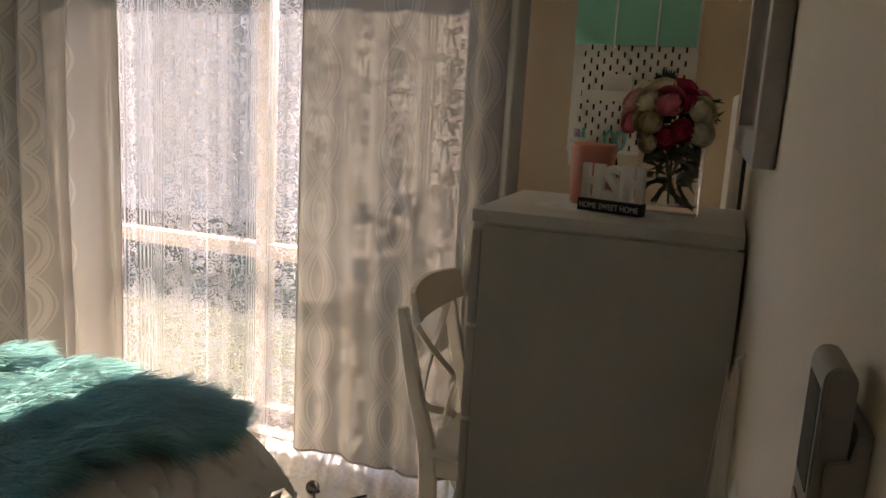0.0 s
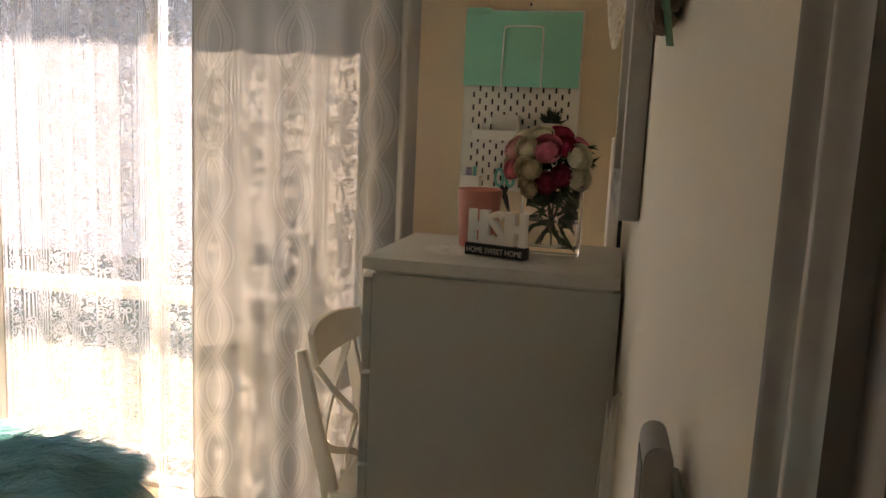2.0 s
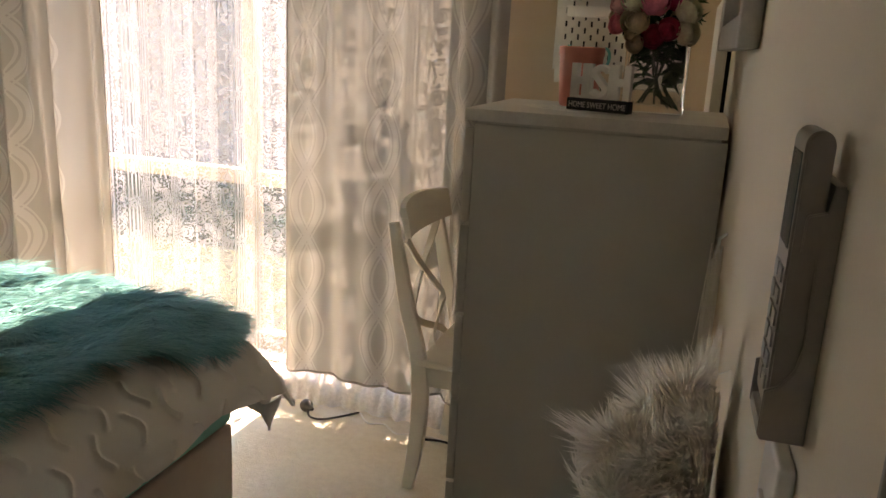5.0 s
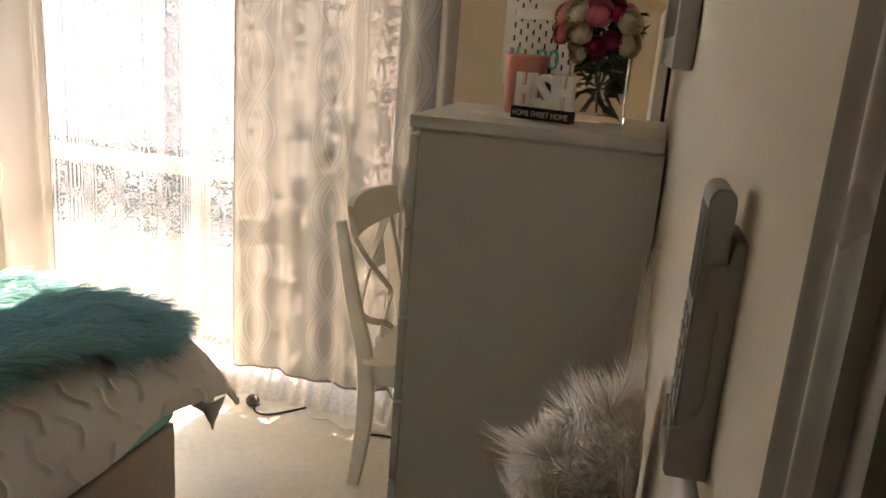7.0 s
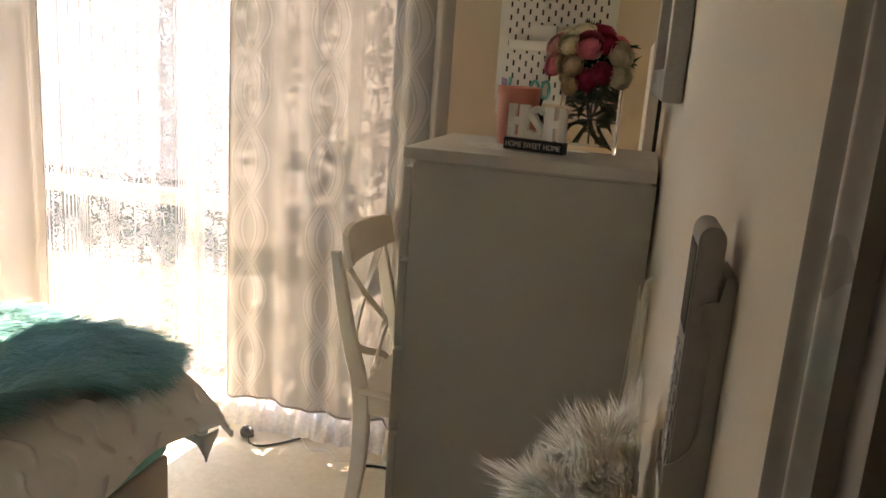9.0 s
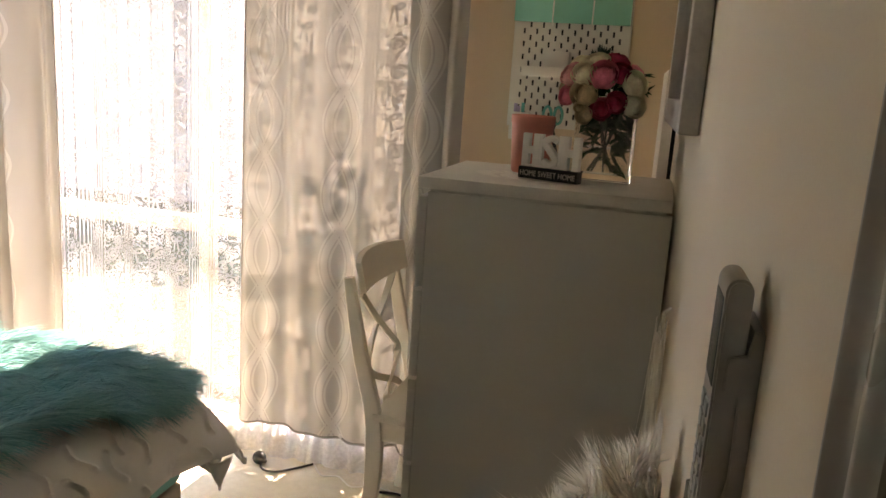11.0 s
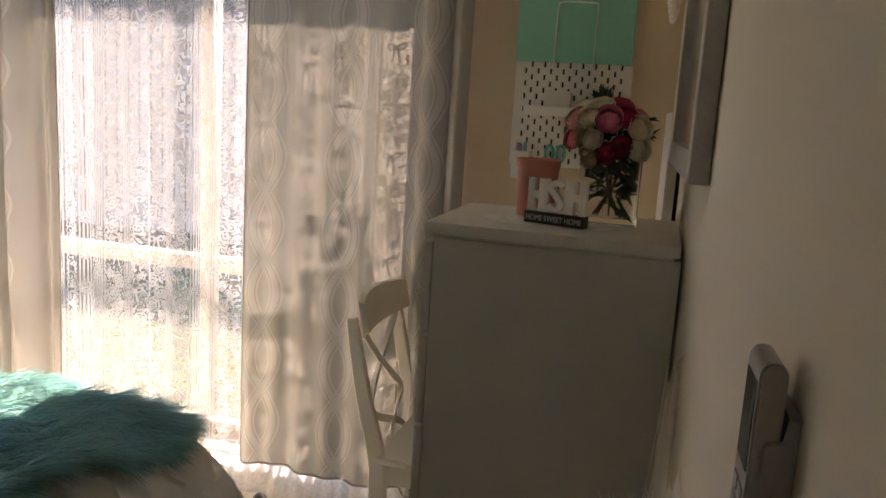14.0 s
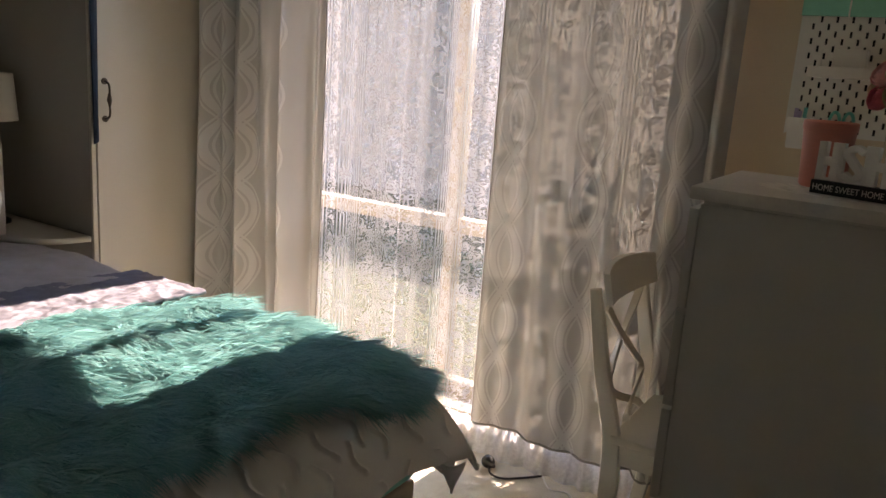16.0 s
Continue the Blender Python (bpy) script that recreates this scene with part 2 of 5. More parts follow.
M = dict(
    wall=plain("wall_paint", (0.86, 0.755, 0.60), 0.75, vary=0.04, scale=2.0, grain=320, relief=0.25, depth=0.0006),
    # Darker, warmer copy of wall_paint: the backlit north wall's dimness put into its colour.
    backlit_wall=plain("backlit_wall_tone", (0.72, 0.585, 0.415), 0.75, vary=0.04, scale=2.0, grain=320, relief=0.25, depth=0.0006),
    bounce_wall=plain("bounce_wall_paint", (0.88, 0.85, 0.80), 0.8, vary=0.03, scale=2.0, grain=300, relief=0.2),
    ceiling=plain("ceiling_paint", (0.89, 0.87, 0.83), 0.85, vary=0.03, scale=2.0, grain=300, relief=0.2),
    trim=plain("gloss_trim_paint", (0.72, 0.66, 0.57), 0.24, vary=0.05, scale=5.0, relief=0.05),
    casing=plain("taupe_gloss_paint", (0.36, 0.32, 0.27), 0.30, vary=0.08, scale=5.0, relief=0.05),
    # Shade of the lining that faces away from the window, put into its colour.
    lining_shade=plain("shaded_lining_tone", (0.16, 0.125, 0.095), 0.4, vary=0.15, scale=6.0),
    carpet=carpet_mat("cream_carpet"),
    hall=plain("hall_paint", (0.68, 0.60, 0.48), 0.8, vary=0.05),
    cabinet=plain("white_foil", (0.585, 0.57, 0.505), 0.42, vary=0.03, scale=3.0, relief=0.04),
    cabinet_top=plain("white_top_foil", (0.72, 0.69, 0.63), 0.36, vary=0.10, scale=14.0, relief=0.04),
    chair=plain("white_chair_paint", (0.66, 0.63, 0.55), 0.40, vary=0.05, scale=12.0, relief=0.08),
    # Cream darkened below its real tone to offset glare from the sunlit lace.
    frame_dimmed=plain("dimmed_cream_paint", (0.26, 0.23, 0.17), 0.4, vary=0.05),
    white=plain("white_plastic", (0.78, 0.76, 0.70), 0.35, vary=0.03, relief=0.03),
    sign=plain("sign_white_paint", (0.90, 0.88, 0.82), 0.5, vary=0.05, scale=30.0),
    black=plain("black_paint", (0.012, 0.011, 0.012), 0.45, vary=0.2),
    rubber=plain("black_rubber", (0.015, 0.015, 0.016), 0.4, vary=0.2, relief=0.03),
    letter=plain("letter_white", (0.70, 0.68, 0.64), 0.6, vary=0.04),
    mint=plain("mint_card", (0.20, 0.56, 0.43), 0.55, vary=0.05, scale=6.0, relief=0.06),
    mint_dark=plain("mint_plastic", (0.12, 0.50, 0.46), 0.4, vary=0.08),
    lilac=plain("lilac_plastic", (0.42, 0.36, 0.55), 0.4, vary=0.08),
    coral=plain("coral_pottery", (0.72, 0.26, 0.19), 0.45, vary=0.08, scale=18.0, relief=0.05),
    quilt=plain("white_quilt_cotton", (0.72, 0.70, 0.66), 0.95, vary=0.06, scale=8.0, grain=500, relief=0.35, depth=0.0008, sheen=0.2),
    patch=plain("lilac_grey_quilt", (0.17, 0.168, 0.20), 0.95, vary=0.14, scale=30.0, grain=400, relief=0.4),
    grey_blanket=plain("grey_blanket", (0.40, 0.37, 0.35), 0.98, vary=0.15, scale=14.0, grain=420, relief=0.5, depth=0.002),
    sheet=plain("mint_sheet", (0.22, 0.58, 0.52), 0.9, vary=0.06, scale=16.0, grain=450, relief=0.3),
    bed_base=plain("taupe_bed_fabric", (0.42, 0.36, 0.30), 0.95, vary=0.08, scale=10.0, grain=420, relief=0.5),
    pillow=plain("white_pillowcase", (0.76, 0.74, 0.70), 0.9, vary=0.05, scale=12.0, grain=450, relief=0.3),
    teal_fur=fur_mat("teal_faux_fur", (0.17, 0.41, 0.40), (0.31, 0.57, 0.56), 0.8),
    teal_base=plain("teal_backing", (0.16, 0.42, 0.41), 0.95, vary=0.2, scale=20.0, relief=0.4, depth=0.004),
    white_fur=fur_mat("white_faux_fur", (0.92, 0.89, 0.82), (0.98, 0.96, 0.92), thin=0.75),
    white_base=plain("white_fur_backing", (0.94, 0.91, 0.84), 0.95, vary=0.15, scale=20.0, relief=0.4, depth=0.004),
    lace=lace_mat("white_lace"),
    sheer=sheer_mat("white_sheer"),
    curtain=ogee_mat("grey_ogee_curtain", (0.40, 0.385, 0.36), (0.525, 0.51, 0.485)),
    piping=plain("grey_piping", (0.30, 0.28, 0.26), 0.9, vary=0.1),
    valance=floral_mat("floral_valance"),
    star=speckle_mat("speckled_star"),
    ribbon_grey=plain("grey_ribbon", (0.20, 0.18, 0.18), 0.6, vary=0.1),
    ribbon_green=plain("green_ribbon", (0.10, 0.30, 0.19), 0.45, vary=0.15),
    wicker=plain("brown_wicker", (0.085, 0.055, 0.038), 0.7, vary=0.4, scale=40.0, relief=0.5, depth=0.003),
    rattan=plain("white_rattan", (0.84, 0.80, 0.70), 0.7, vary=0.12, scale=40.0),
    silver=plain("brushed_silver_wood", (0.50, 0.47, 0.43), 0.45, metal=0.0, vary=0.12, scale=20.0, relief=0.15),
    mirror=plain("mirror_glass", (0.92, 0.92, 0.92), 0.1, metal=1.0, vary=0.0, relief=0.0),
    remote=plain("grey_remote_plastic", (0.36, 0.335, 0.295), 0.45, vary=0.06, scale=20.0, relief=0.08),
    remote_dark=plain("remote_screen", (0.10, 0.13, 0.13), 0.2, vary=0.1, relief=0.0),
    button=plain("remote_button", (0.40, 0.40, 0.37), 0.5, vary=0.1),
    glass=glass_mat("vase_glass"),
    water=glass_mat("vase_water", (0.93, 0.96, 0.92), 0.0, 1.33),
    pane=pane_mat("window_pane"),
    rose_pink=plain("pink_silk", (0.96, 0.22, 0.28), 0.7, vary=0.35, scale=60.0),
    rose_coral=plain("coral_silk", (0.88, 0.40, 0.38), 0.7, vary=0.3, scale=60.0),
    rose_red=plain("crimson_silk", (0.50, 0.04, 0.10), 0.7, vary=0.35, scale=60.0),
    rose_cream=plain("cream_silk", (0.98, 0.83, 0.60), 0.75, vary=0.2, scale=60.0),
    rose_green=plain("sage_silk", (0.68, 0.54, 0.36), 0.75, vary=0.3, scale=60.0),
    leaf=leaf_mat("silk_leaf", (0.02, 0.05, 0.02), (0.07, 0.12, 0.06)),
    succulent=plain("succulent", (0.02, 0.045, 0.03), 0.5, vary=0.3),
    stem=plain("dark_stem", (0.05, 0.065, 0.035), 0.6, vary=0.3),
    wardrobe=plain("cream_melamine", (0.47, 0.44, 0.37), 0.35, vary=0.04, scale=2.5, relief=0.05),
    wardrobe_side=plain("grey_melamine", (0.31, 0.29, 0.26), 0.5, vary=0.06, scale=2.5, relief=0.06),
    bronze=plain("antique_bronze", (0.10, 0.085, 0.07), 0.35, metal=0.9, vary=0.3),
    denim=plain("dark_blue_cloth", (0.025, 0.045, 0.085), 0.9, vary=0.3, grain=500, relief=0.4),
    shade=plain("lampshade_linen", (0.74, 0.71, 0.64), 0.9, vary=0.04, grain=480, relief=0.3),
    doily=plain("doily_thread", (0.90, 0.88, 0.82), 0.9, vary=0.06),
    paving=plain("lawn", (0.046, 0.050, 0.034), 0.85, vary=0.12, scale=1.5, grain=60, relief=0.4, depth=0.004),
    # Near-black, so the lace holes stay darker than the sunlit threads.
    blocker_dark=plain("near_black_blocker", (0.016, 0.016, 0.017), 0.85, vary=0.1, scale=0.6),
    fence=plain("backdrop_fence_tone", (0.085, 0.081, 0.077), 0.7, vary=0.1, scale=2.0),
    eave=plain("eave_paint", (0.66, 0.62, 0.55), 0.6, vary=0.05),
    foliage=leaf_mat("garden_leaf", (0.035, 0.075, 0.02), (0.09, 0.14, 0.04)),
    bark=plain("bark", (0.14, 0.10, 0.07), 0.9, vary=0.3, scale=20.0, relief=0.6, depth=0.004),
)

# grass throws back no glint
next(n for n in M["paving"].node_tree.nodes if n.type == "BSDF_PRINCIPLED").inputs["Specular IOR Level"].default_value = 0.0


# ---- mesh helpers ----
def mesh_of(name, bm, material, smooth=True):
    me = bpy.data.meshes.new(name)
    bm.to_mesh(me)
    bm.free()
    me.materials.append(material)
    if smooth:
        me.polygons.foreach_set("use_smooth", [True] * len(me.polygons))
        me.set_sharp_from_angle(angle=radians(38))
    return me


def part(name, bm, material, parent=None, label="", m=None, smooth=True):
    ob = new(name, mesh_of(name, bm, material, smooth))
    if m is not None:
        ob.matrix_basis = m
    if parent is not None:
        ob.parent = parent
    if label:
        ob["label"] = label
    return ob


def thing(name, m, label, category, group="", kind=""):
    ob = new(name)
    ob.empty_display_size = 0.05
    ob.matrix_basis = m
    return tagged(ob, label, category, group, kind)


def box(x0, x1, y0, y1, z0, z1, bevel=0.0, seg=2, bm=None):
    fresh = bmesh.new()
    bmesh.ops.create_cube(fresh, size=1.0)
    for v in fresh.verts:
        v.co = Vector(((x0 + x1) / 2 + v.co.x * (x1 - x0), (y0 + y1) / 2 + v.co.y * (y1 - y0), (z0 + z1) / 2 + v.co.z * (z1 - z0)))
    if bevel:
        bmesh.ops.bevel(fresh, geom=fresh.edges[:], offset=bevel, segments=seg, profile=0.6, affect="EDGES")
    return join(bm, fresh)


def join(bm, other):
    if bm is None:
        return other
    me = bpy.data.meshes.new("tmp")
    other.to_mesh(me)
    other.free()
    bm.from_mesh(me)
    bpy.data.meshes.remove(me)
    return bm


def grid(fn, nu, nv, bm=None, closed=False, uv=None):
    """A sheet of nu x nv points, fn(i / (nu - 1), j / (nv - 1)); closed: round in u. uv: fn of the same two."""
    bm = bm or bmesh.new()
    lay = bm.loops.layers.uv.verify() if uv else None
    rows = [[bm.verts.new(fn(i / (nu if closed else nu - 1), j / (nv - 1))) for j in range(nv)] for i in range(nu)]
    for i in range(nu if closed else nu - 1):
        k = (i + 1) % nu
        for j in range(nv - 1):
            f = bm.faces.new((rows[i][j], rows[k][j], rows[k][j + 1], rows[i][j + 1]))
            if uv:
                for loop, (p, q) in zip(f.loops, ((i, j), (i + 1, j), (i + 1, j + 1), (i, j + 1))):
                    loop[lay].uv = uv(p / (nu - 1), q / (nv - 1))
    return bm


def tube(points, radius, sides=8, bm=None, flat=1.0, ends=True):
    """A round or flattened rod along points; radius: one, or one a point."""
    bm = bm or bmesh.new()
    pts = [Vector(p) for p in points]
    rad = radius if isinstance(radius, (list, tuple)) else [radius] * len(pts)
    rings, side = [], None
    for i, p in enumerate(pts):
        way = (pts[min(i + 1, len(pts) - 1)] - pts[max(i - 1, 0)]).normalized()
        if side is None:
            side = way.orthogonal().normalized()
        side = (side - way * side.dot(way)).normalized()
        up = way.cross(side)
        rings.append([bm.verts.new(p + (side * math.cos(6.2832 * k / sides) + up * (flat * math.sin(6.2832 * k / sides))) * rad[i]) for k in range(sides)])
    for r0, r1 in zip(rings, rings[1:]):
        for k in range(sides):
            bm.faces.new((r0[k], r0[(k + 1) % sides], r1[(k + 1) % sides], r1[k]))
    if ends:
        bm.faces.new(rings[0][::-1])
        bm.faces.new(rings[-1])
    return bm


def lathe(profile, sides=32, bm=None, centre=(0, 0)):
    """Turned about z: profile of (radius, z)."""
    bm = bm or bmesh.new()
    rings = [[bm.verts.new((centre[0] + r * math.cos(6.2832 * k / sides), centre[1] + r * math.sin(6.2832 * k / sides), z)) for k in range(sides)] for r, z in profile]
    for r0, r1 in zip(rings, rings[1:]):
        for k in range(sides):
            bm.faces.new((r0[k], r0[(k + 1) % sides], r1[(k + 1) % sides], r1[k]))
    for ring, flip in ((rings[0], True), (rings[-1], False)):
        bm.faces.new(ring[::-1] if flip else ring)
    return bm


def bent_bar(points, width, thick, across, bm=None):
    """A bar of rectangular section along points; across: the way of its width; width and thick: one, or one a point."""
    bm = bm or bmesh.new()
    pts = [Vector(p) for p in points]
    across = Vector(across).normalized()
    w = width if isinstance(width, (list, tuple)) else [width] * len(pts)
    h = thick if isinstance(thick, (list, tuple)) else [thick] * len(pts)
    rings = []
    for i, p in enumerate(pts):
        way = (pts[min(i + 1, len(pts) - 1)] - pts[max(i - 1, 0)]).normalized()
        side = (across - way * across.dot(way)).normalized()
        up = way.cross(side)
        e = min(w[i], h[i]) * 0.14
        loop = []
        for a, b in ((1, 1), (-1, 1), (-1, -1), (1, -1)):
            first, second = ((e, 0), (0, e)) if a * b > 0 else ((0, e), (e, 0))
            if a * b > 0:
                first, second = (0, e), (e, 0)
            else:
                first, second = (e, 0), (0, e)
            for cx, cy in (first, second):
                loop.append(bm.verts.new(p + side * (a * (w[i] / 2 - cx)) + up * (b * (h[i] / 2 - cy))))
        rings.append(loop)
    n = len(rings[0])
    for r0, r1 in zip(rings, rings[1:]):
        for k in range(n):
            bm.faces.new((r0[k], r0[(k + 1) % n], r1[(k + 1) % n], r1[k]))
    bm.faces.new(rings[0][::-1])
    bm.faces.new(rings[-1])
    bmesh.ops.recalc_face_normals(bm, faces=bm.faces[:])
    return bm


def smooth_path(points, n=24):
    """A soft curve through points (Catmull-Rom)."""
    p = [Vector(q) for q in points]
    p = [p[0] * 2 - p[1]] + p + [p[-1] * 2 - p[-2]]
    out = []
    spans = len(p) - 3
    for k in range(n + 1):
        s = k / n * spans
        i = min(int(s), spans - 1)
        f = s - i
        a, b, c, d = p[i:i + 4]
        out.append(0.5 * (2 * b + (c - a) * f + (2 * a - 5 * b + 4 * c - d) * f * f + (3 * b - a - 3 * c + d) * f ** 3))
    return out


def strand_mesh(name, root, way, bend, width, material):
    """Hairs as thin tapered ribbons: roots, first ways (with length) and the bend at the tip, as arrays."""
    n = len(root)
    s = np.linspace(0, 1, 5)
    mid = root[:, None] + way[:, None] * s[None, :, None] + bend[:, None] * (s ** 2)[None, :, None]
    side = np.cross(way, np.random.normal(size=(n, 3)))
    side /= np.linalg.norm(side, axis=1, keepdims=True) + 1e-9
    taper = np.array([1.0, 1.0, 0.8, 0.5, 0.0])
    off = side[:, None] * (taper[None, :, None] * width / 2)
    left, right = mid - off, mid + off
    v = np.concatenate([left[:, :4], right[:, :4], mid[:, 4:]], axis=1).reshape(-1, 3)
    base = np.arange(n)[:, None] * 9
    quads = np.concatenate([base + np.array([[k, 4 + k, 5 + k, k + 1]]) for k in range(3)])
    tris = base + np.array([[3, 7, 8]])
    me = bpy.data.meshes.new(name)
    me.vertices.add(len(v))
    me.vertices.foreach_set("co", v.ravel())
    idx = np.concatenate([quads.ravel(), tris.ravel()])
    me.loops.add(len(idx))
    me.loops.foreach_set("vertex_index", idx.astype(np.int32))
    starts = np.concatenate([np.arange(len(quads)) * 4, len(quads) * 4 + np.arange(len(tris)) * 3])
    me.polygons.add(len(starts))
    me.polygons.foreach_set("loop_start", starts.astype(np.int32))
    me.update(calc_edges=True)
    me.materials.append(material)
    return new(name, me)


def writing(text, size, material, name, depth=0.001, align="LEFT"):
    """Letters as a mesh, in the xz plane, facing -y."""
    cu = bpy.data.curves.new(name, "FONT")
    cu.body, cu.size, cu.extrude, cu.align_x = text, size, depth, align
    tmp = bpy.data.objects.new(name, cu)
    scene.collection.objects.link(tmp)
    me = bpy.data.meshes.new_from_object(tmp.evaluated_get(bpy.context.evaluated_depsgraph_get()))
    bpy.data.objects.remove(tmp)
    me.materials.clear()
    me.materials.append(material)
    me.transform(pose(0, 0, 0, 90, 0, 0))
    me.name = name
    return new(name, me)


# ---- the room ----
RW = pose(0.047, 0.73, 0, 0, 0, 1.964)     # on the right wall: x out of the wall is minus, y along it
YB, XH, YN, ZC = 2.87, -3.62, -1.0, 2.42   # window wall, head wall, near wall, ceiling
WX0, WX1, WZ0, WZ1 = -2.62, -0.82, 0.10, 2.20
GY = 3.04


def structure(name, bm, material, label, category, m=None, smooth=False):
    ob = part(name, bm, material, None, label, m, smooth)
    return tagged(ob, label, category, kind="structure")


structure("floor", box(-3.8, 2.2, -1.2, 3.05, -0.12, 0.0), M["carpet"], "cream cut-pile carpet with worn, trodden patches", "floor")
structure("ceiling", box(-3.8, 2.2, -1.2, 3.07, ZC, ZC + 0.12), M["ceiling"], "plain off-white painted plaster ceiling", "ceiling")
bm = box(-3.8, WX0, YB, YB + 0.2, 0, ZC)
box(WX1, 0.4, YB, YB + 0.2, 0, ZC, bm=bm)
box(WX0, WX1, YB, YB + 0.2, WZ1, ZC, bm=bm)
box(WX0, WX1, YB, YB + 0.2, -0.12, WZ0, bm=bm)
structure("wall_north", bm, M["backlit_wall"], "tan painted plaster wall round the tall window", "wall")
bm = box(0, 0.12, -0.262, 2.25, 0, ZC)
box(0, 0.12, -0.97, -0.262, 2.06, ZC, bm=bm)
box(0, 0.12, -1.9, -0.97, 0, ZC, bm=bm)
structure("wall_east", bm, M["wall"], "tan painted plaster wall with a doorway in it", "wall", RW)
structure("wall_west", box(XH - 0.15, XH, -1.15, YB, 0, ZC), M["wall"], "tan painted plaster wall behind the bed head", "wall")
# Unseen closing wall, kept white as a reflector for the room's dim side.
structure("wall_south", box(XH, 0.2, YN - 0.15, YN, 0, ZC), M["bounce_wall"], "unseen wall opposite the window, white to bounce light", "wall")
# Unseen hall, its paint pale to send light back through the doorway.
bm = box(1.5, 1.6, -1.2, 2.9, 0, ZC)
box(0.17, 1.5, 1.3, 1.4, 0, ZC, bm=bm)
box(0.25, 1.5, -1.2, -1.1, 0, ZC, bm=bm)
structure("wall_hall", bm, M["hall"], "unseen hallway walls beyond the door, pale to bounce light", "wall")
bm = box(XH, XH + 0.015, YN, 2.2, 0, 0.09)
box(XH, 0.1, YN, YN + 0.015, 0, 0.09, bm=bm)
box(WX1 + 0.05, -0.05, YB - 0.014, YB, 0, 0.09, 0.003, bm=bm)
structure("baseboard", bm, M["trim"], "low cream painted skirting board along the walls", "baseboard")
structure("baseboard_east", box(-0.014, 0, -0.190, 2.1, 0, 0.09, 0.003), M["trim"], "low cream painted skirting board", "baseboard", RW)

# moulded casing of the doorway beside the camera
door = thing("door_1", RW, "open doorway with taupe gloss-painted moulded casing", "doorway", kind="structure")


def casing(y_in, y_out, z0, z1):
    """Stepped moulding between the opening's edge and the wall, upright."""
    steps = ((0.0, 0.0), (0.0, 0.006), (0.04, 0.0085), (0.10, 0.0095), (0.17, 0.0092), (0.20, 0.0078), (0.23, 0.0080), (0.26, 0.0108), (0.29, 0.0115), (0.33, 0.0108), (0.38, 0.0088), (0.50, 0.0068), (0.64, 0.0056), (0.69, 0.0060), (0.73, 0.0098), (0.78, 0.0112), (0.84, 0.0110), (0.90, 0.0088), (1.0, 0.0075), (1.0, 0.0))
    pts = [(-d * 1.35, y_out + (y_in - y_out) * s) for s, d in steps]
    return grid(lambda u, v: Vector((*pts[round(u * (len(pts) - 1))], z0 + (z1 - z0) * v)), len(pts), 2)


part("casing", casing(-0.2635, -0.200, 0.0, 2.12), M["casing"], door)
part("casing", casing(-0.895, -0.975, 0.0, 2.12), M["casing"], door)
part("head_casing", box(-0.014, 0, -0.975, -0.196, 2.122, 2.19, 0.004), M["casing"], door)
# Coloured dark for shade; the opposite lining has the plain trim paint.
part("door_lining", box(-0.004, 0.122, -0.285, -0.264, 0, 2.058, 0.002), M["lining_shade"], door)
part("door_lining", box(0.002, 0.122, -0.968, -0.945, 0, 2.058, 0.002), M["trim"], door)

# window
win = thing("window_1", pose(0, 0, 0), "tall cream-framed sliding window with a middle rail", "window", kind="structure")
part("window_sill", box(WX0 + 0.002, WX1 - 0.002, YB + 0.004, GY + 0.05, WZ0, WZ0 + 0.02, 0.003), M["frame_dimmed"], win)
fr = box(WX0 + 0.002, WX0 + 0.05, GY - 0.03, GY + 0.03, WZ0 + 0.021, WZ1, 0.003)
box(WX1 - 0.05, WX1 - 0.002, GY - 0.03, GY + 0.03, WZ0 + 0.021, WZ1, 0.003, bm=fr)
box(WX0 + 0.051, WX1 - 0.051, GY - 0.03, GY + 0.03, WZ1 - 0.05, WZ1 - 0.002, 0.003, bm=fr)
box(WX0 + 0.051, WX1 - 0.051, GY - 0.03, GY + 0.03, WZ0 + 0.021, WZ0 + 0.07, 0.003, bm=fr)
part("window_frame", fr, M["frame_dimmed"], win)
part("mullion", box(-1.79, -1.74, GY - 0.035, GY + 0.035, WZ0 + 0.071, WZ1 - 0.051, 0.004), M["frame_dimmed"], win)
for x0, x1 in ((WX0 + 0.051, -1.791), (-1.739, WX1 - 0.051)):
    part("middle_rail", box(x0, x1, GY - 0.032, GY + 0.032, 0.80, 0.86, 0.004), M["frame_dimmed"], win)
    for z0, z1 in ((WZ0 + 0.071, 0.799), (0.861, WZ1 - 0.051)):
        p = part("pane", box(x0, x1, GY - 0.003, GY + 0.003, z0, z1), M["pane"], win, "clear window glass", smooth=False)
        p.visible_shadow = False

# ---- outside ----
structure("ground", box(-300, 300, 3.06, 600, -0.3, -0.1), M["paving"], "mown green lawn outside the window", "ground")
eave = structure("roof_eave", box(-6, 3, 3.071, 3.66, 2.36, 2.50, 0.01), M["eave"], "painted roof overhang above the window", "eave")
# Invented fence; its tone sets how bright the lace holes look.
fence_backdrop = thing("backdrop_fence", pose(0, 8.2, -0.1), "added grey paling fence, a dim backdrop behind the lace", "fence", kind="structure")
part("fence_rail", box(-18, 7, 0.03, 0.07, 0.4, 0.48), M["fence"], fence_backdrop, smooth=False)
part("fence_rail", box(-18, 7, 0.03, 0.07, 1.9, 1.98), M["fence"], fence_backdrop, smooth=False)
paling = mesh_of("paling", box(-0.0715, 0.0715, 0.0, 0.02, 0, 2.35, 0.004, 1), M["fence"], False)
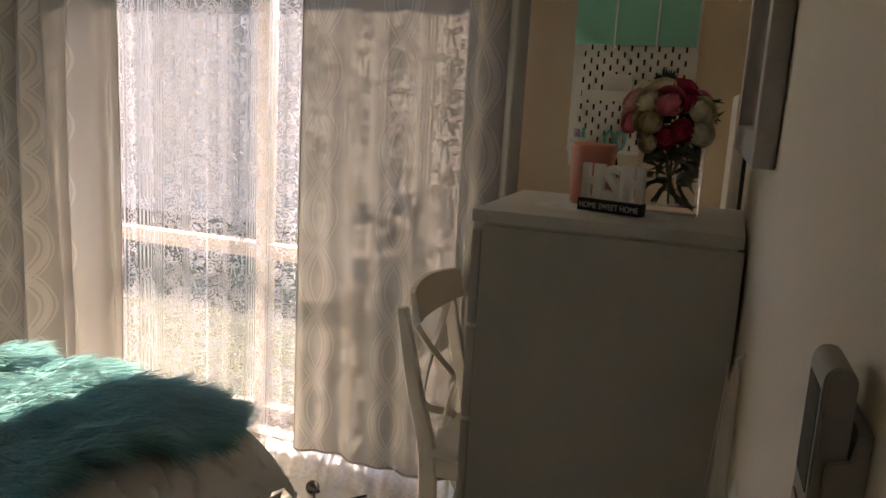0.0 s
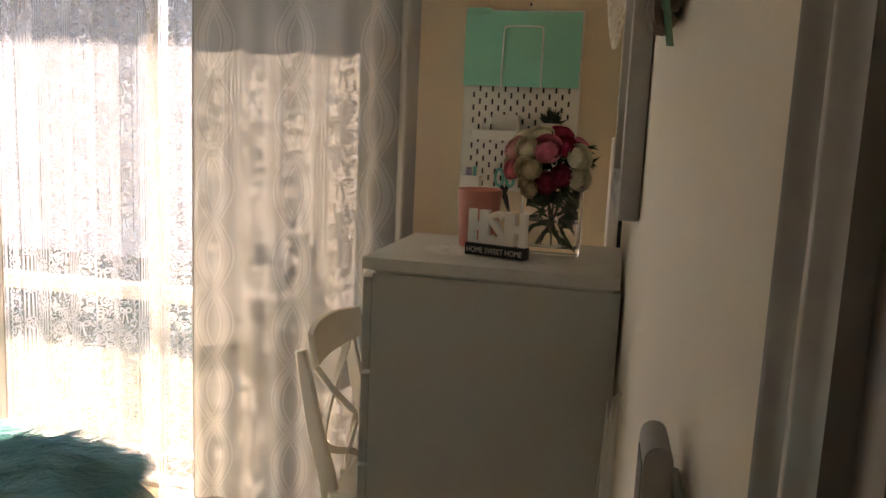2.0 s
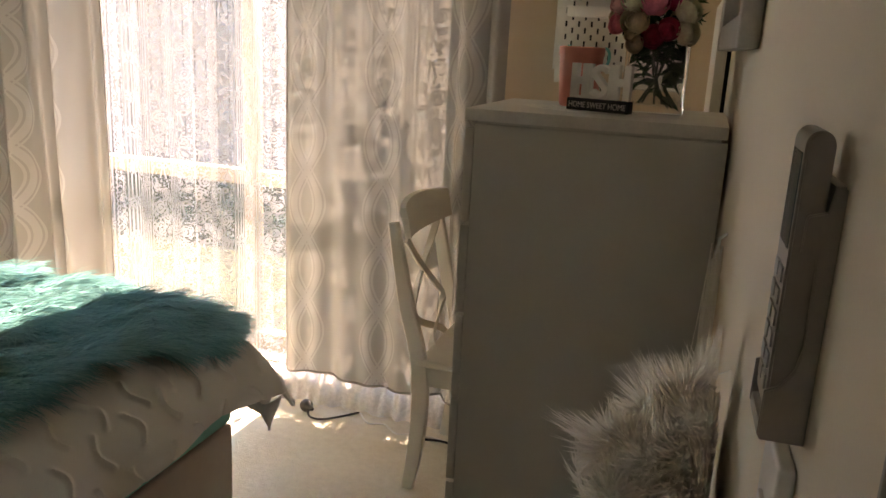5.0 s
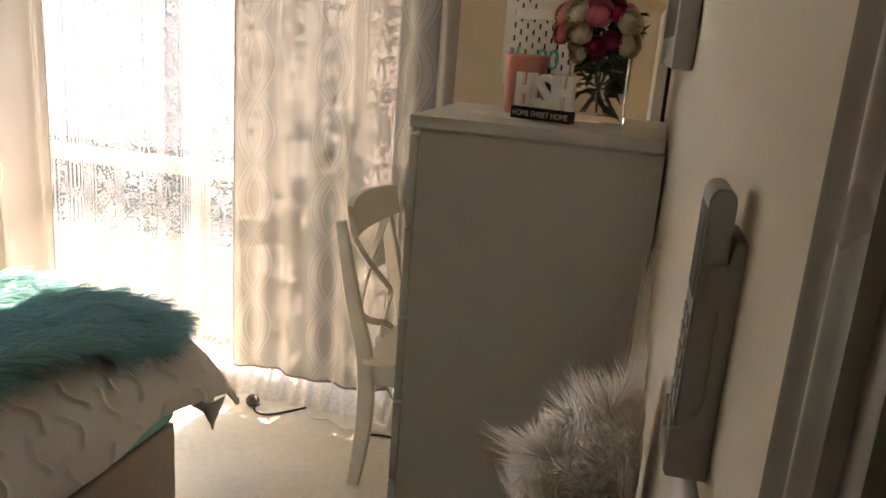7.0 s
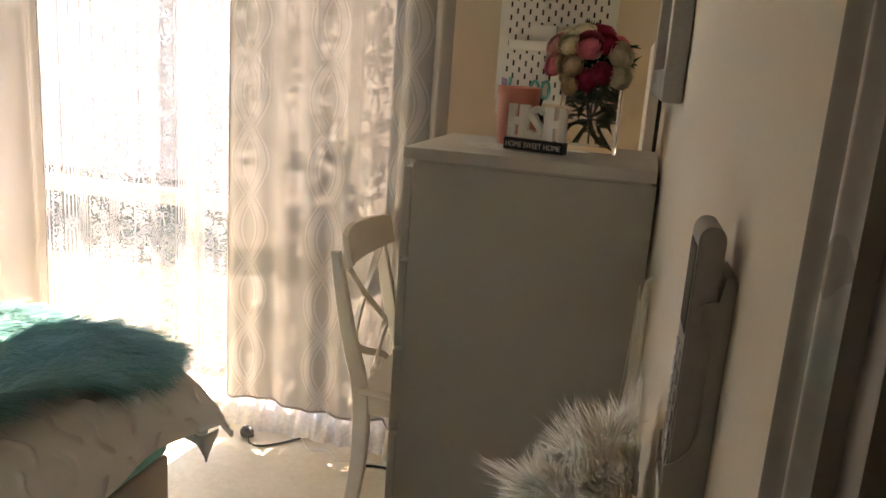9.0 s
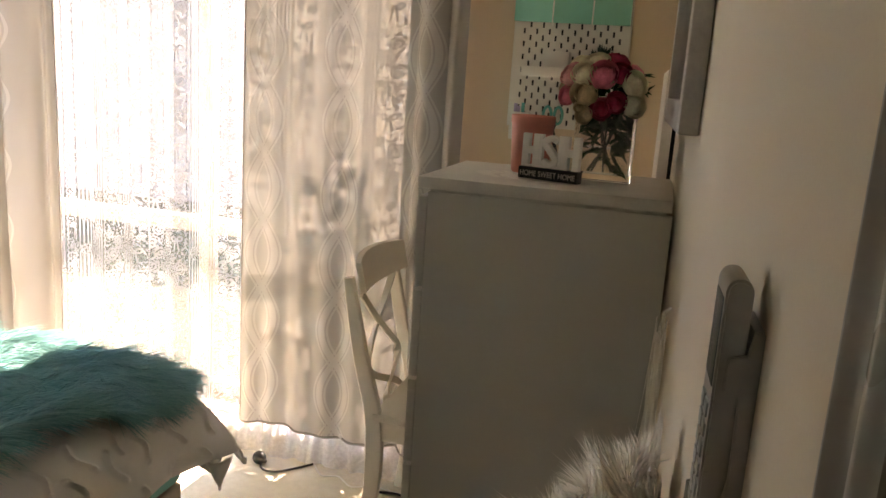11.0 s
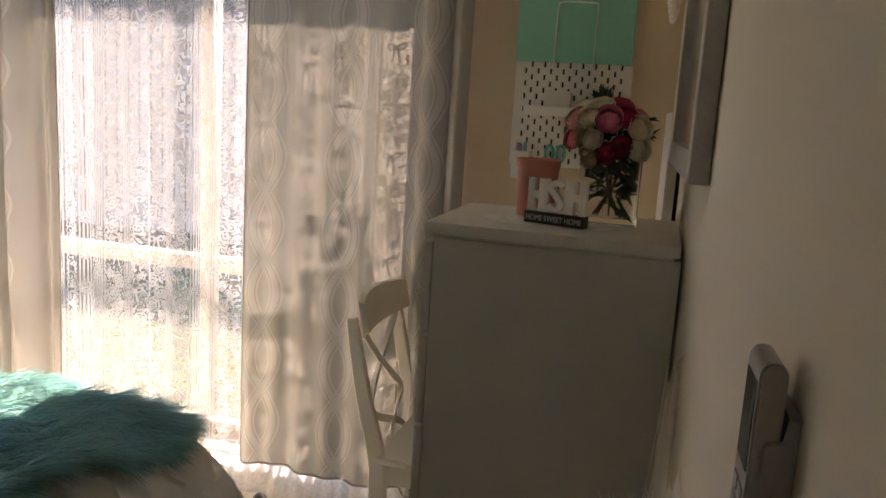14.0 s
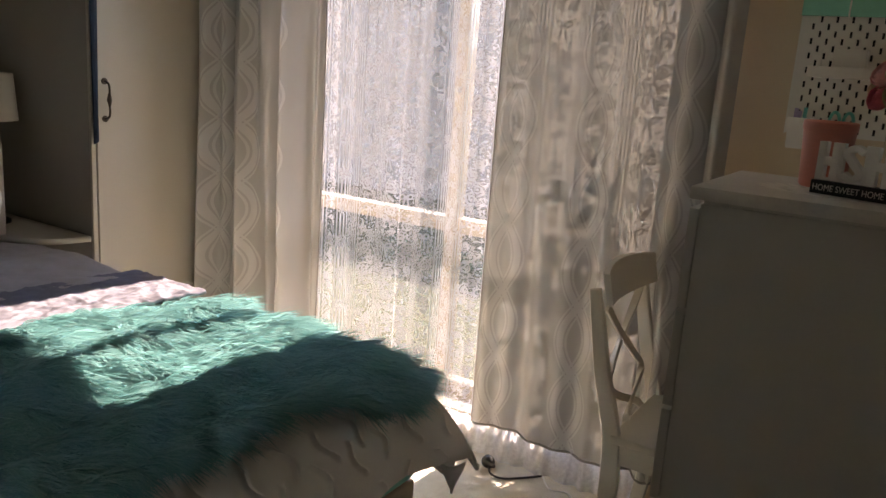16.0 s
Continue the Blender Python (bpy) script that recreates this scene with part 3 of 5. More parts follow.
for i in range(110):
    p = new("paling", paling)
    p.matrix_basis = pose(-12.2 + i * 0.15, 0, 0.01 * math.sin(i * 2.3), 0, 0, 0)
    p.parent = fence_backdrop


# Invented house shape, sized only to block bright sky behind the lace.
house = thing("sky_blocker", pose(0, 9.6, -0.1), "added near-black block that hides the sky behind the lace", "house", kind="structure")
part("wall", box(-8.7, -4.5, 0, 5, 0, 4.0), M["blocker_dark"], house, smooth=False)
part("roof", box(-8.85, -4.35, -0.1, 5.1, 4.001, 4.12), M["eave"], house, smooth=False)


def leafy_plant(name, at, height, spread, stems, leaves, size, label, seed):
    """A shrub of bent stems with many small pointed leaves."""
    rng = random.Random(seed)
    top = thing(name, pose(*at), label, "shrub")
    wood, green = bmesh.new(), bmesh.new()
    for s in range(stems):
        ang, lean = rng.uniform(0, 6.283), rng.uniform(0.2, 1.0) * spread
        tip = Vector((math.cos(ang) * lean, math.sin(ang) * lean * 0.6, height * rng.uniform(0.7, 1.0)))
        path = smooth_path([(0, 0, 0), tip * 0.4 + Vector((0, 0, height * 0.12)), tip], 8)
        tube(path, [0.014 * (1 - 0.8 * i / 8) for i in range(9)], 5, wood)
        for _ in range(leaves):
            f = rng.uniform(0.25, 1.0)
            p = path[min(int(f * 8), 8)] + Vector([rng.gauss(0, 0.05) for _ in range(3)])
            q = Euler((rng.uniform(0, 6.28), rng.uniform(0, 6.28), rng.uniform(0, 6.28))).to_matrix()
            L = size * rng.uniform(0.6, 1.3)
            vs = [green.verts.new(p + q @ Vector(c)) for c in ((0, 0, 0), (L * 0.5, L * 0.2, L * 0.06), (L, 0, 0), (L * 0.5, -L * 0.2, L * 0.06))]
            green.faces.new(vs)
    part("stem", wood, M["bark"], top)
    part("foliage", green, M["foliage"], top)
    return top


leafy_plant("shrub", (-1.06, 3.60, -0.1), 1.95, 0.22, 9, 80, 0.095, "open leafy green shrub close to the window", 3)
leafy_plant("shrub", (-1.35, 3.50, -0.1), 1.45, 0.22, 5, 36, 0.080, "thin leafy green shrub under the window", 8)
leafy_plant("shrub", (-0.95, 3.75, -0.1), 1.15, 0.30, 7, 40, 0.080, "low spreading green shrub under the window", 5)


# ---- curtains ----
def drape(x0, x1, z0, z1, depth, nu, nv, wave, gather=1.0, hem=0.0):
    """Hanging cloth; wave(s, h): how far a point stands into the room (to -y); gather: cloth per width."""
    width = (x1 - x0) * gather

    def at(u, v):
        h = z0 + (z1 - z0) * v
        return Vector((x0 + (x1 - x0) * u, depth - wave(u, v), h + hem * math.sin(u * 9) * (1 - v)))
    return grid(at, nu, nv, uv=lambda u, v: (u * width, z0 + (z1 - z0) * v))


def lace_wave(u, v):
    a = u * 15.5
    deep = 1.0 if u < 0.60 else 0.22
    fold = 0.020 * math.sin(6.283 * a + 1.2 * math.sin(2.1 * a) + 0.7 * v) + 0.012 * math.sin(6.283 * a * 0.47 + 1.0)
    return fold * deep * (0.75 + 0.5 * (1 - v)) + 0.02 * max(0, 0.06 - v) / 0.06


rail = structure("curtain_rail", box(-3.02, -0.62, 2.78, 2.818, 2.30, 2.335, 0.004), M["trim"], "slim cream curtain rail above the window", "curtain rail")
for x in (-2.98, -1.8, -0.66):
    part("bracket", box(x, x + 0.02, 2.8185, YB, 2.31, 2.33, 0.003), M["trim"], rail)
pelmet = structure("roller_cassette", box(-2.60, -0.98, 2.835, YB, 2.128, 2.235, 0.012, 3), M["white"], "white boxed-in blind cassette over the window", "blind")
lace = thing("lace_curtain", pose(0, 0, 0), "white floral machine-lace net curtain hanging to the carpet", "net curtain")


def lace_at(u, v):
    """Gathered into overlapping pleats as far as the mullion, flatter beyond it."""
    a = u * 15.5
    k = max(0.0, min(1.0, (0.56 - u) / 0.06))
    lap = 0.0055 * math.sin(12.566 * a + 2.4 * math.sin(2.1 * a) + 1.4 * v + 0.5) * (0.7 + 0.3 * math.sin(1.7 * a))
    return Vector((-2.615 + 1.79 * u + lap * k, 2.872 - lace_wave(u, v), 0.012 + 2.113 * v))


part("lace_panel", grid(lace_at, 620, 50, uv=lambda u, v: (1.647 * u if u > 0.56 else 0.922 - (0.56 - u) * 2.75, 0.012 + 2.113 * v)), M["lace"], lace)
frill = grid(lambda u, v: Vector((-1.62 + 0.80 * u, 2.838 - 0.010 * math.sin(u * 41 + 2 * math.sin(u * 9)) * (1 - v) - 0.035 * (1 - v) - 0.005 * math.sin(u * 93), 0.004 + 0.125 * v ** 1.3 + 0.002 * math.sin(u * 57))), 160, 10, uv=lambda u, v: (u, v * 0.14))
part("frill", frill, M["sheer"], lace, "sheer white gathered hem on the carpet")
val = structure("valance", grid(lambda u, v: Vector((-2.62 + 1.68 * u, 2.830 - 0.004 * math.sin(u * 60), 2.145 - (0.086 + 0.011 * math.sin(u * 6.283 * 8.5)) * (1 - v))), 240, 6), M["valance"], "cream scalloped fabric valance with small green flowers", "valance")


def right_wave(u, v):
    flat = 0.010 * math.sin(u * 21 + 0.6) + 0.006 * math.sin(u * 47 + 2 * v)
    k = min(1.0, max(0.0, (u - 0.74) / 0.05))
    rolls = 0.052 * abs(math.sin(math.pi * (u - 0.785) / 0.140)) if u < 0.925 else 0.046 * abs(math.sin(math.pi * (u - 0.925) / 0.085))
    return flat * (0.6 + 0.8 * (1 - v)) + k * (rolls if u > 0.785 else 0.0) - 0.012 * max(0.0, 0.08 - u) / 0.08


cur = thing("curtain", pose(0, 0, 0), "grey floor-length curtain woven with pale interlaced waves, drawn half across", "curtain", "window curtains")
part("cloth", drape(-1.487, -0.675, 0.125, 2.30, 2.815, 220, 40, right_wave, 1.18, 0.008), M["curtain"], cur)
part("hem", tube([Vector((-1.487 + 0.812 * i / 60, 2.815 - right_wave(i / 60, 0), 0.122 + 0.008 * math.sin(i / 60 * 9))) for i in range(61)], 0.005, 6), M["piping"], cur, "dark grey bottom hem")
part("edge", tube([Vector((-1.487, 2.815 - right_wave(0, j / 20), 0.125 + 2.175 * j / 20)) for j in range(21)], 0.0035, 6), M["piping"], cur, "dark grey side hem")


def left_wave(u, v):
    return (0.066 * math.sin(u * 17.5 + 0.8 + 0.7 * math.sin(u * 6 + v)) + 0.024 * math.sin(u * 47 + 2.5 * v) + 0.010 * math.sin(u * 83 - 3 * v)) * (0.75 + 0.4 * (1 - v)) + 0.035


cur2 = thing("curtain", pose(0, 0, 0), "grey floor-length curtain woven with pale waves, drawn aside in folds", "curtain", "window curtains")
part("cloth", drape(-2.90, -2.285, 0.06, 2.30, 2.80, 220, 30, left_wave, 1.75), M["curtain"], cur2)
part("edge", tube([Vector((-2.285, 2.80 - left_wave(1, j / 20), 0.06 + 2.24 * j / 20)) for j in range(21)], 0.0035, 6), M["piping"], cur2, "dark grey side hem")

# hanging star
star = thing("star_ornament", pose(-1.605, 2.69, 2.050), "black and white speckled star with a grey ribbon band", "ornament")


def star_body(r, depth):
    b = bmesh.new()
    rim = []
    for k in range(10):
        a = math.pi / 2 + k * math.pi / 5
        q = r if k % 2 == 0 else r * 0.42
        rim.append(b.verts.new((math.cos(a) * q, 0, math.sin(a) * q)))
    f, k = b.verts.new((0, -depth, 0)), b.verts.new((0, depth, 0))
    for i in range(10):
        b.faces.new((rim[i], rim[(i + 1) % 10], f))
        b.faces.new((rim[(i + 1) % 10], rim[i], k))
    bmesh.ops.recalc_face_normals(b, faces=b.faces[:])
    return b


part("star", star_body(0.128, 0.021), M["star"], star, smooth=False)
part("band", box(-0.066, 0.066, -0.0235, 0.0235, -0.022, 0.010, 0.003), M["ribbon_grey"], star, "plain grey ribbon band")
part("cord", tube([(0, 0, 0.122), (0, 0.01, 0.17), (0, 0.07, 0.252)], 0.0012, 5), M["ribbon_grey"], star)


# ---- chest of drawers ----
chest = thing("chest_of_drawers", pose(0, 0, 0), "tall narrow white chest of drawers with a smooth overhanging top", "chest of drawers")
CX0, CX1, CY0, CY1, CZ = -0.495, 0.0, 1.745, 2.148, 1.275
part("side_panel", box(CX0 + 0.022, CX1 + 0.005, CY0 + 0.002, CY0 + 0.020, 0.0, CZ - 0.030, 0.0012), M["cabinet"], chest)
part("side_panel", box(CX0 + 0.022, CX1 - 0.004, CY1 - 0.020, CY1 - 0.002, 0.0, CZ - 0.030, 0.0012), M["cabinet"], chest)
part("back_panel", box(CX1 - 0.012, CX1 - 0.006, CY0 + 0.021, CY1 - 0.021, 0.02, CZ - 0.031), M["cabinet"], chest)
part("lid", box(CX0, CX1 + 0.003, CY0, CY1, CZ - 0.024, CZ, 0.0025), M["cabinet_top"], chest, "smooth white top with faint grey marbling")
part("under_top", box(CX0 + 0.026, CX1 - 0.008, CY0 + 0.006, CY1 - 0.006, CZ - 0.0295, CZ - 0.0245), M["cabinet"], chest)
dz = (CZ - 0.034 - 0.06) / 6
for i in range(6):
    z0 = 0.06 + i * dz
    part("drawer_front", box(CX0 + 0.003, CX0 + 0.0205, CY0 + 0.002, CY1 - 0.002, z0 + 0.002, z0 + dz - 0.006, 0.0015), M["cabinet"], chest)
part("plinth", box(CX0 + 0.03, CX0 + 0.045, CY0 + 0.021, CY1 - 0.021, 0, 0.058), M["cabinet"], chest)

# on the chest
doily = thing("doily", pose(-0.268, 1.890, CZ, 0, 0, -10), "white crocheted oval doily with leafy fringe", "doily")
part("centre", lathe([(0.09, 0.0005), (0.09, 0.002), (0.02, 0.0024)], 26), M["doily"], doily, m=Matrix.Diagonal((1, 0.62, 1, 1)))
leaf_bm = bmesh.new()
leaf_bm.faces.new([leaf_bm.verts.new((0.021 * math.cos(q), 0.008 * math.sin(q), 0.0022 + 0.0012 * math.cos(q))) for q in [6.283 * j / 12 for j in range(12)]])
leaf_me = mesh_of("fringe_leaf", leaf_bm, M["doily"])
for k in range(26):
    a = k * 6.283 / 26
    lf = new("fringe_leaf", leaf_me)
    lf.matrix_basis = pose(math.cos(a) * 0.125, math.sin(a) * 0.070, 0, 0, 0, math.degrees(a))
    lf.parent = doily

sign = thing("letter_sign", pose(-0.309, 1.870, CZ + 0.004, 0, 0, -17.0), "white cut-out letter block sign on a black base", "sign")
part("base", box(0.0, 0.132, -0.013, 0.013, 0, 0.024, 0.001), M["black"], sign, "black base strip")
blk = box(0.004, 0.044, -0.006, 0.006, 0.0245, 0.030, bm=None)
for x0 in (0.002, 0.091):
    box(x0, x0 + 0.0145, -0.007, 0.007, 0.0245, 0.103, 0.001, bm=blk)
    box(x0 + 0.0245, x0 + 0.039, -0.007, 0.007, 0.0245, 0.103, 0.001, bm=blk)
    box(x0 + 0.012, x0 + 0.027, -0.007, 0.007, 0.055, 0.073, 0.001, bm=blk)
box(0.039, 0.047, -0.006, 0.006, 0.0245, 0.103, bm=blk)
box(0.083, 0.092, -0.006, 0.006, 0.0245, 0.103, bm=blk)
ss = smooth_path([(0.081, 0, 0.088), (0.066, 0, 0.0955), (0.052, 0, 0.084), (0.065, 0, 0.064), (0.078, 0, 0.045), (0.065, 0, 0.032), (0.049, 0, 0.041)], 28)
bent_bar(ss, 0.0165, 0.0145, (0, 1, 0), blk)
box(0.045, 0.085, -0.006, 0.006, 0.0245, 0.032, bm=blk)
for v in blk.verts:
    v.co.z = 0.0245 + (v.co.z - 0.0245) * 0.87
part("letters", blk, M["sign"], sign, "white block letters")
w = writing("HOME SWEET HOME", 0.0162, M["letter"], "lettering", 0.0004, "CENTER")
w.parent = sign
w.matrix_basis = pose(0.066, -0.0136, 0.0065) @ Matrix.Diagonal((0.82, 1, 1, 1))

pot = thing("candle_pot", pose(-0.310, 1.985, CZ + 0.003), "coral pink tapered pottery candle pot", "pot")
part("pot_body", lathe([(0.038, 0), (0.041, 0.004), (0.047, 0.106), (0.0490, 0.109), (0.0490, 0.124), (0.047, 0.126), (0.044, 0.124), (0.042, 0.10), (0.012, 0.098)], 40), M["coral"], pot)

vase = thing("flower_vase", pose(-0.150, 1.990, CZ + 0.0015), "square clear glass vase holding a silk rose bouquet", "vase")
vb = box(-0.063, 0.063, -0.055, 0.055, 0, 0.172, 0.004, 2)
iv = box(-0.057, 0.057, -0.049, 0.049, 0.016, 0.178)
top_f = [f for f in vb.faces if f.normal.z > 0.9]
bmesh.ops.delete(vb, geom=top_f, context="FACES_ONLY")
for f in [f for f in iv.faces if f.normal.z > 0.9]:
    bmesh.ops.delete(iv, geom=[f], context="FACES_ONLY")
bmesh.ops.reverse_faces(iv, faces=iv.faces[:])
for v in iv.verts:
    v.co.z = min(v.co.z, 0.172)
join(vb, iv)
part("glass", vb, M["glass"], vase)
part("water", box(-0.0565, 0.0565, -0.0485, 0.0485, 0.0165, 0.07), M["water"], vase, "clear water")
st = bmesh.new()
rng = random.Random(4)
for _ in range(9):
    a = rng.uniform(0, 6.28)
    b0 = Vector((rng.uniform(-0.035, 0.035), rng.uniform(-0.035, 0.035), 0.02))
    tube(smooth_path([b0, Vector((-b0.x * 0.4, -b0.y * 0.4, 0.1)), Vector((math.cos(a) * 0.04, math.sin(a) * 0.04, 0.2))], 8), 0.0022, 6, st)
part("stem", st, M["stem"], vase)


def leaf_bits(n, lo, hi, seed, size, reach):
    r = random.Random(seed)
    b = bmesh.new()
    for _ in range(n):
        a = r.uniform(0, 6.28)
        p = Vector((math.cos(a) * r.uniform(0, reach), math.sin(a) * r.uniform(0, reach), r.uniform(lo, hi)))
        q = Euler((r.uniform(-0.9, 0.9), r.uniform(-0.9, 0.9), a + r.uniform(-0.6, 0.6))).to_matrix()
        L = size * r.uniform(0.7, 1.3)
        shape = ((0, 0, 0), (L * 0.3, L * 0.17, 0.002), (L * 0.7, L * 0.14, 0.001), (L, 0, -0.004), (L * 0.7, -L * 0.14, 0.001), (L * 0.3, -L * 0.17, 0.002))
        vs = [b.verts.new(p + q @ Vector(c)) for c in shape]
        b.faces.new(vs[:4])
        b.faces.new((vs[0], vs[3], vs[4], vs[5]))
    for v in b.verts:
        if v.co.z < 0.165:
            v.co.x, v.co.y = max(-0.054, min(0.054, v.co.x)), max(-0.046, min(0.046, v.co.y))
    return b


part("leaf_cluster", leaf_bits(130, 0.10, 0.165, 5, 0.040, 0.045), M["leaf"], vase)
part("leaf_cluster", leaf_bits(34, 0.035, 0.10, 6, 0.05, 0.03), M["leaf"], vase)
part("leaf_cluster", leaf_bits(60, 0.165, 0.23, 7, 0.04, 0.06), M["leaf"], vase)


def rose(radius, seed):
    """A ranunculus bloom: layers of cupped petals round a bud, facing +z."""
    r = random.Random(seed)
    b = bmesh.new()
    for ring, (n, rad, tilt, h) in enumerate(((3, 0.30, 1.25, 0.30), (4, 0.48, 1.05, 0.26), (5, 0.68, 0.8, 0.18), (6, 0.86, 0.5, 0.06), (7, 1.0, 0.2, -0.12))):
        for k in range(n):
            a = (k + 0.5 * (ring % 2)) * 6.283 / n + r.uniform(-0.15, 0.15)
            wd = 6.283 / n
            r_off = r.uniform(-0.05, 0.05)
            def at(u, v):
                ang = a + (u - 0.5) * wd * 1.35
                R = radius * (0.42 + 0.145 * ring)
                top = 1.30 - 0.26 * ring
                el = -0.7 + (top + 0.7 - 0.18 * (2 * u - 1) ** 2) * v
                lip = 1.0 + 0.10 * v ** 3 + r_off
                return Vector((R * lip * math.cos(el) * math.cos(ang), R * lip * math.cos(el) * math.sin(ang), R * lip * math.sin(el) - 0.03 * radius * ring))
            grid(at, 6, 5, b)
    bmesh.ops.create_icosphere(b, subdivisions=2, radius=radius * 0.46, matrix=Matrix.Translation((0, 0, 0)) @ Matrix.Diagonal((1, 1, 0.85, 1)))
    return b


blooms = (
    (-0.002, -0.095, 0.238, 0.036, "rose_pink"), (-0.048, -0.085, 0.240, 0.031, "rose_cream"), (-0.082, -0.050, 0.236, 0.030, "rose_coral"),
    (0.042, -0.060, 0.245, 0.028, "rose_red"), (0.075, -0.066, 0.222, 0.032, "rose_cream"), (0.078, -0.066, 0.172, 0.030, "rose_cream"),
    (-0.042, -0.100, 0.192, 0.033, "rose_green"), (-0.085, -0.068, 0.186, 0.025, "rose_pink"), (0.034, -0.092, 0.176, 0.026, "rose_red"),
    (0.002, -0.094, 0.160, 0.027, "rose_red"), (-0.038, -0.086, 0.142, 0.022, "rose_green"), (-0.022, -0.040, 0.268, 0.030, "rose_cream"),
    (-0.070, -0.010, 0.262, 0.027, "rose_cream"), (0.022, 0.000, 0.272, 0.032, "rose_red"), (0.070, 0.000, 0.244, 0.030, "rose_pink"),
    (-0.088, 0.020, 0.220, 0.030, "rose_green"), (-0.030, 0.045, 0.258, 0.032, "rose_pink"), (0.030, 0.055, 0.240, 0.031, "rose_cream"),
    (-0.050, -0.108, 0.160, 0.013, "rose_green"), (-0.092, -0.040, 0.206, 0.022, "rose_green"), (0.000, -0.105, 0.200, 0.012, "leaf"),
)
for i, (x, y, z, r, c) in enumerate(blooms):
    out = (Vector((x, y - 0.02, z)) - Vector((0, 0.0, 0.16)))
    b = part("rose", rose(r, i), M[c], vase)
    b.matrix_basis = Matrix.Translation((x * 0.88 - 0.012, y * 0.85, 0.2 + (z - 0.2) * 0.90 - 0.010)) @ Matrix.Diagonal((0.84, 0.84, 0.84, 1)) @ out.to_track_quat("Z", "Y").to_matrix().to_4x4()


# ---- pegboard ----
peg = thing("pegboard", pose(-0.533, YB - 0.017, 1.335), "white slotted pegboard mounted on the wall with holders", "pegboard")
pb = bmesh.new()
nc, PW, CH = 18, 0.02035, 0.0407
nr = 14
for c in range(nc):
    shift = 0.0 if c % 2 else CH / 2
    for r in range(nr + 1):
        z0, z1 = max(0, r * CH - shift), min(nr * CH, (r + 1) * CH - shift)
        if z1 <= z0 + 1e-6:
            continue
        x0, x1 = c * PW, (c + 1) * PW
        xm, zm = (x0 + x1) / 2, r * CH - shift + CH / 2
        if z0 + 0.009 < zm < z1 - 0.009 and 0 < c < nc - 1 and 0.02 < zm < nr * CH - 0.02:
            o4 = [(x0, z0), (x1, z0), (x1, z1), (x0, z1)]
            i4 = [(xm - 0.0034, zm - 0.0086), (xm + 0.0034, zm - 0.0086), (xm + 0.0034, zm + 0.0086), (xm - 0.0034, zm + 0.0086)]
            a = [pb.verts.new((x, 0, z)) for x, z in o4]
            b = [pb.verts.new((x, 0, z)) for x, z in i4]
            d = [pb.verts.new((x, 0.005, z)) for x, z in i4]
            for k in range(4):
                j = (k + 1) % 4
                pb.faces.new((a[k], a[j], b[j], b[k]))
                pb.faces.new((b[k], b[j], d[j], d[k]))
        else:
            pb.faces.new([pb.verts.new((x, 0, z)) for x, z in ((x0, z0), (x1, z0), (x1, z1), (x0, z1))])
part("board", pb, M["white"], peg, smooth=False)
rim = box(-0.003, -0.0002, -0.001, 0.006, -0.002, nr * CH + 0.003)
box(nc * PW + 0.0002, nc * PW + 0.003, -0.001, 0.006, -0.002, nr * CH + 0.003, bm=rim)
box(-0.0001, nc * PW + 0.0001, -0.001, 0.006, nr * CH + 0.0002, nr * CH + 0.003, bm=rim)
part("rim", rim, M["white"], peg, smooth=False)
# Black sheet added behind the board, painting the shade seen through its slots.
part("backing", box(0.0, nc * PW, 0.0075, 0.0165, 0.0, nr * CH), M["rubber"], peg, "added black sheet standing in for shade in the slots", smooth=False)

fold = thing("folder", pose(-0.533, YB - 0.034, 1.668), "mint green card folder held on the pegboard", "folder")
part("card", box(-0.002, 0.364, -0.006, 0.004, 0, 0.232, 0.002), M["mint"], fold)
part("tab", box(0.002, 0.078, -0.0075, 0.005, 0.221, 0.242, 0.004), M["mint"], fold)
wire = thing("wire_holder", pose(-0.533, YB - 0.044, 1.668), "white bent wire holder in front of the folder", "holder")
part("wire", tube(smooth_path([(0.122, 0.02, -0.006), (0.122, 0, 0.004), (0.122, 0, 0.10), (0.124, 0, 0.172), (0.133, 0, 0.184), (0.185, 0, 0.186), (0.237, 0, 0.184), (0.246, 0, 0.172), (0.247, 0, 0.10), (0.247, 0, 0.004), (0.247, 0.02, -0.006)], 60), 0.0024, 8), M["white"], wire)
tray = thing("pegboard_shelf", pose(-0.487, YB - 0.0195, 1.498), "white plastic pegboard shelf with a raised lip", "shelf")
part("shelf_base", box(0, 0.29, -0.085, 0, 0, 0.005, 0.001), M["white"], tray)
part("front_lip", box(0, 0.29, -0.088, -0.0852, 0, 0.030, 0.001), M["white"], tray)
part("end_lip", box(0, 0.003, -0.085, 0, 0.0052, 0.030), M["white"], tray)
part("end_lip", box(0.287, 0.29, -0.085, 0, 0.0052, 0.030), M["white"], tray)
wb = thing("small_box", pose(-0.43, YB - 0.075, 1.5035), "plain white small open box on the shelf", "box")
part("box_body", box(0, 0.085, 0, 0.045, 0, 0.075, 0.003), M["white"], wb)
part("post", box(-0.035, -0.029, 0.01, 0.016, 0, 0.072, 0.001), M["white"], wb)
sp = thing("succulent_pot", pose(-0.243, YB - 0.062, 1.5035), "dark spiky succulent in a small white pot", "plant")
part("planter", lathe([(0.025, 0), (0.027, 0.002), (0.032, 0.052), (0.030, 0.054), (0.028, 0.046), (0.004, 0.045)], 24), M["white"], sp)
sb = bmesh.new()
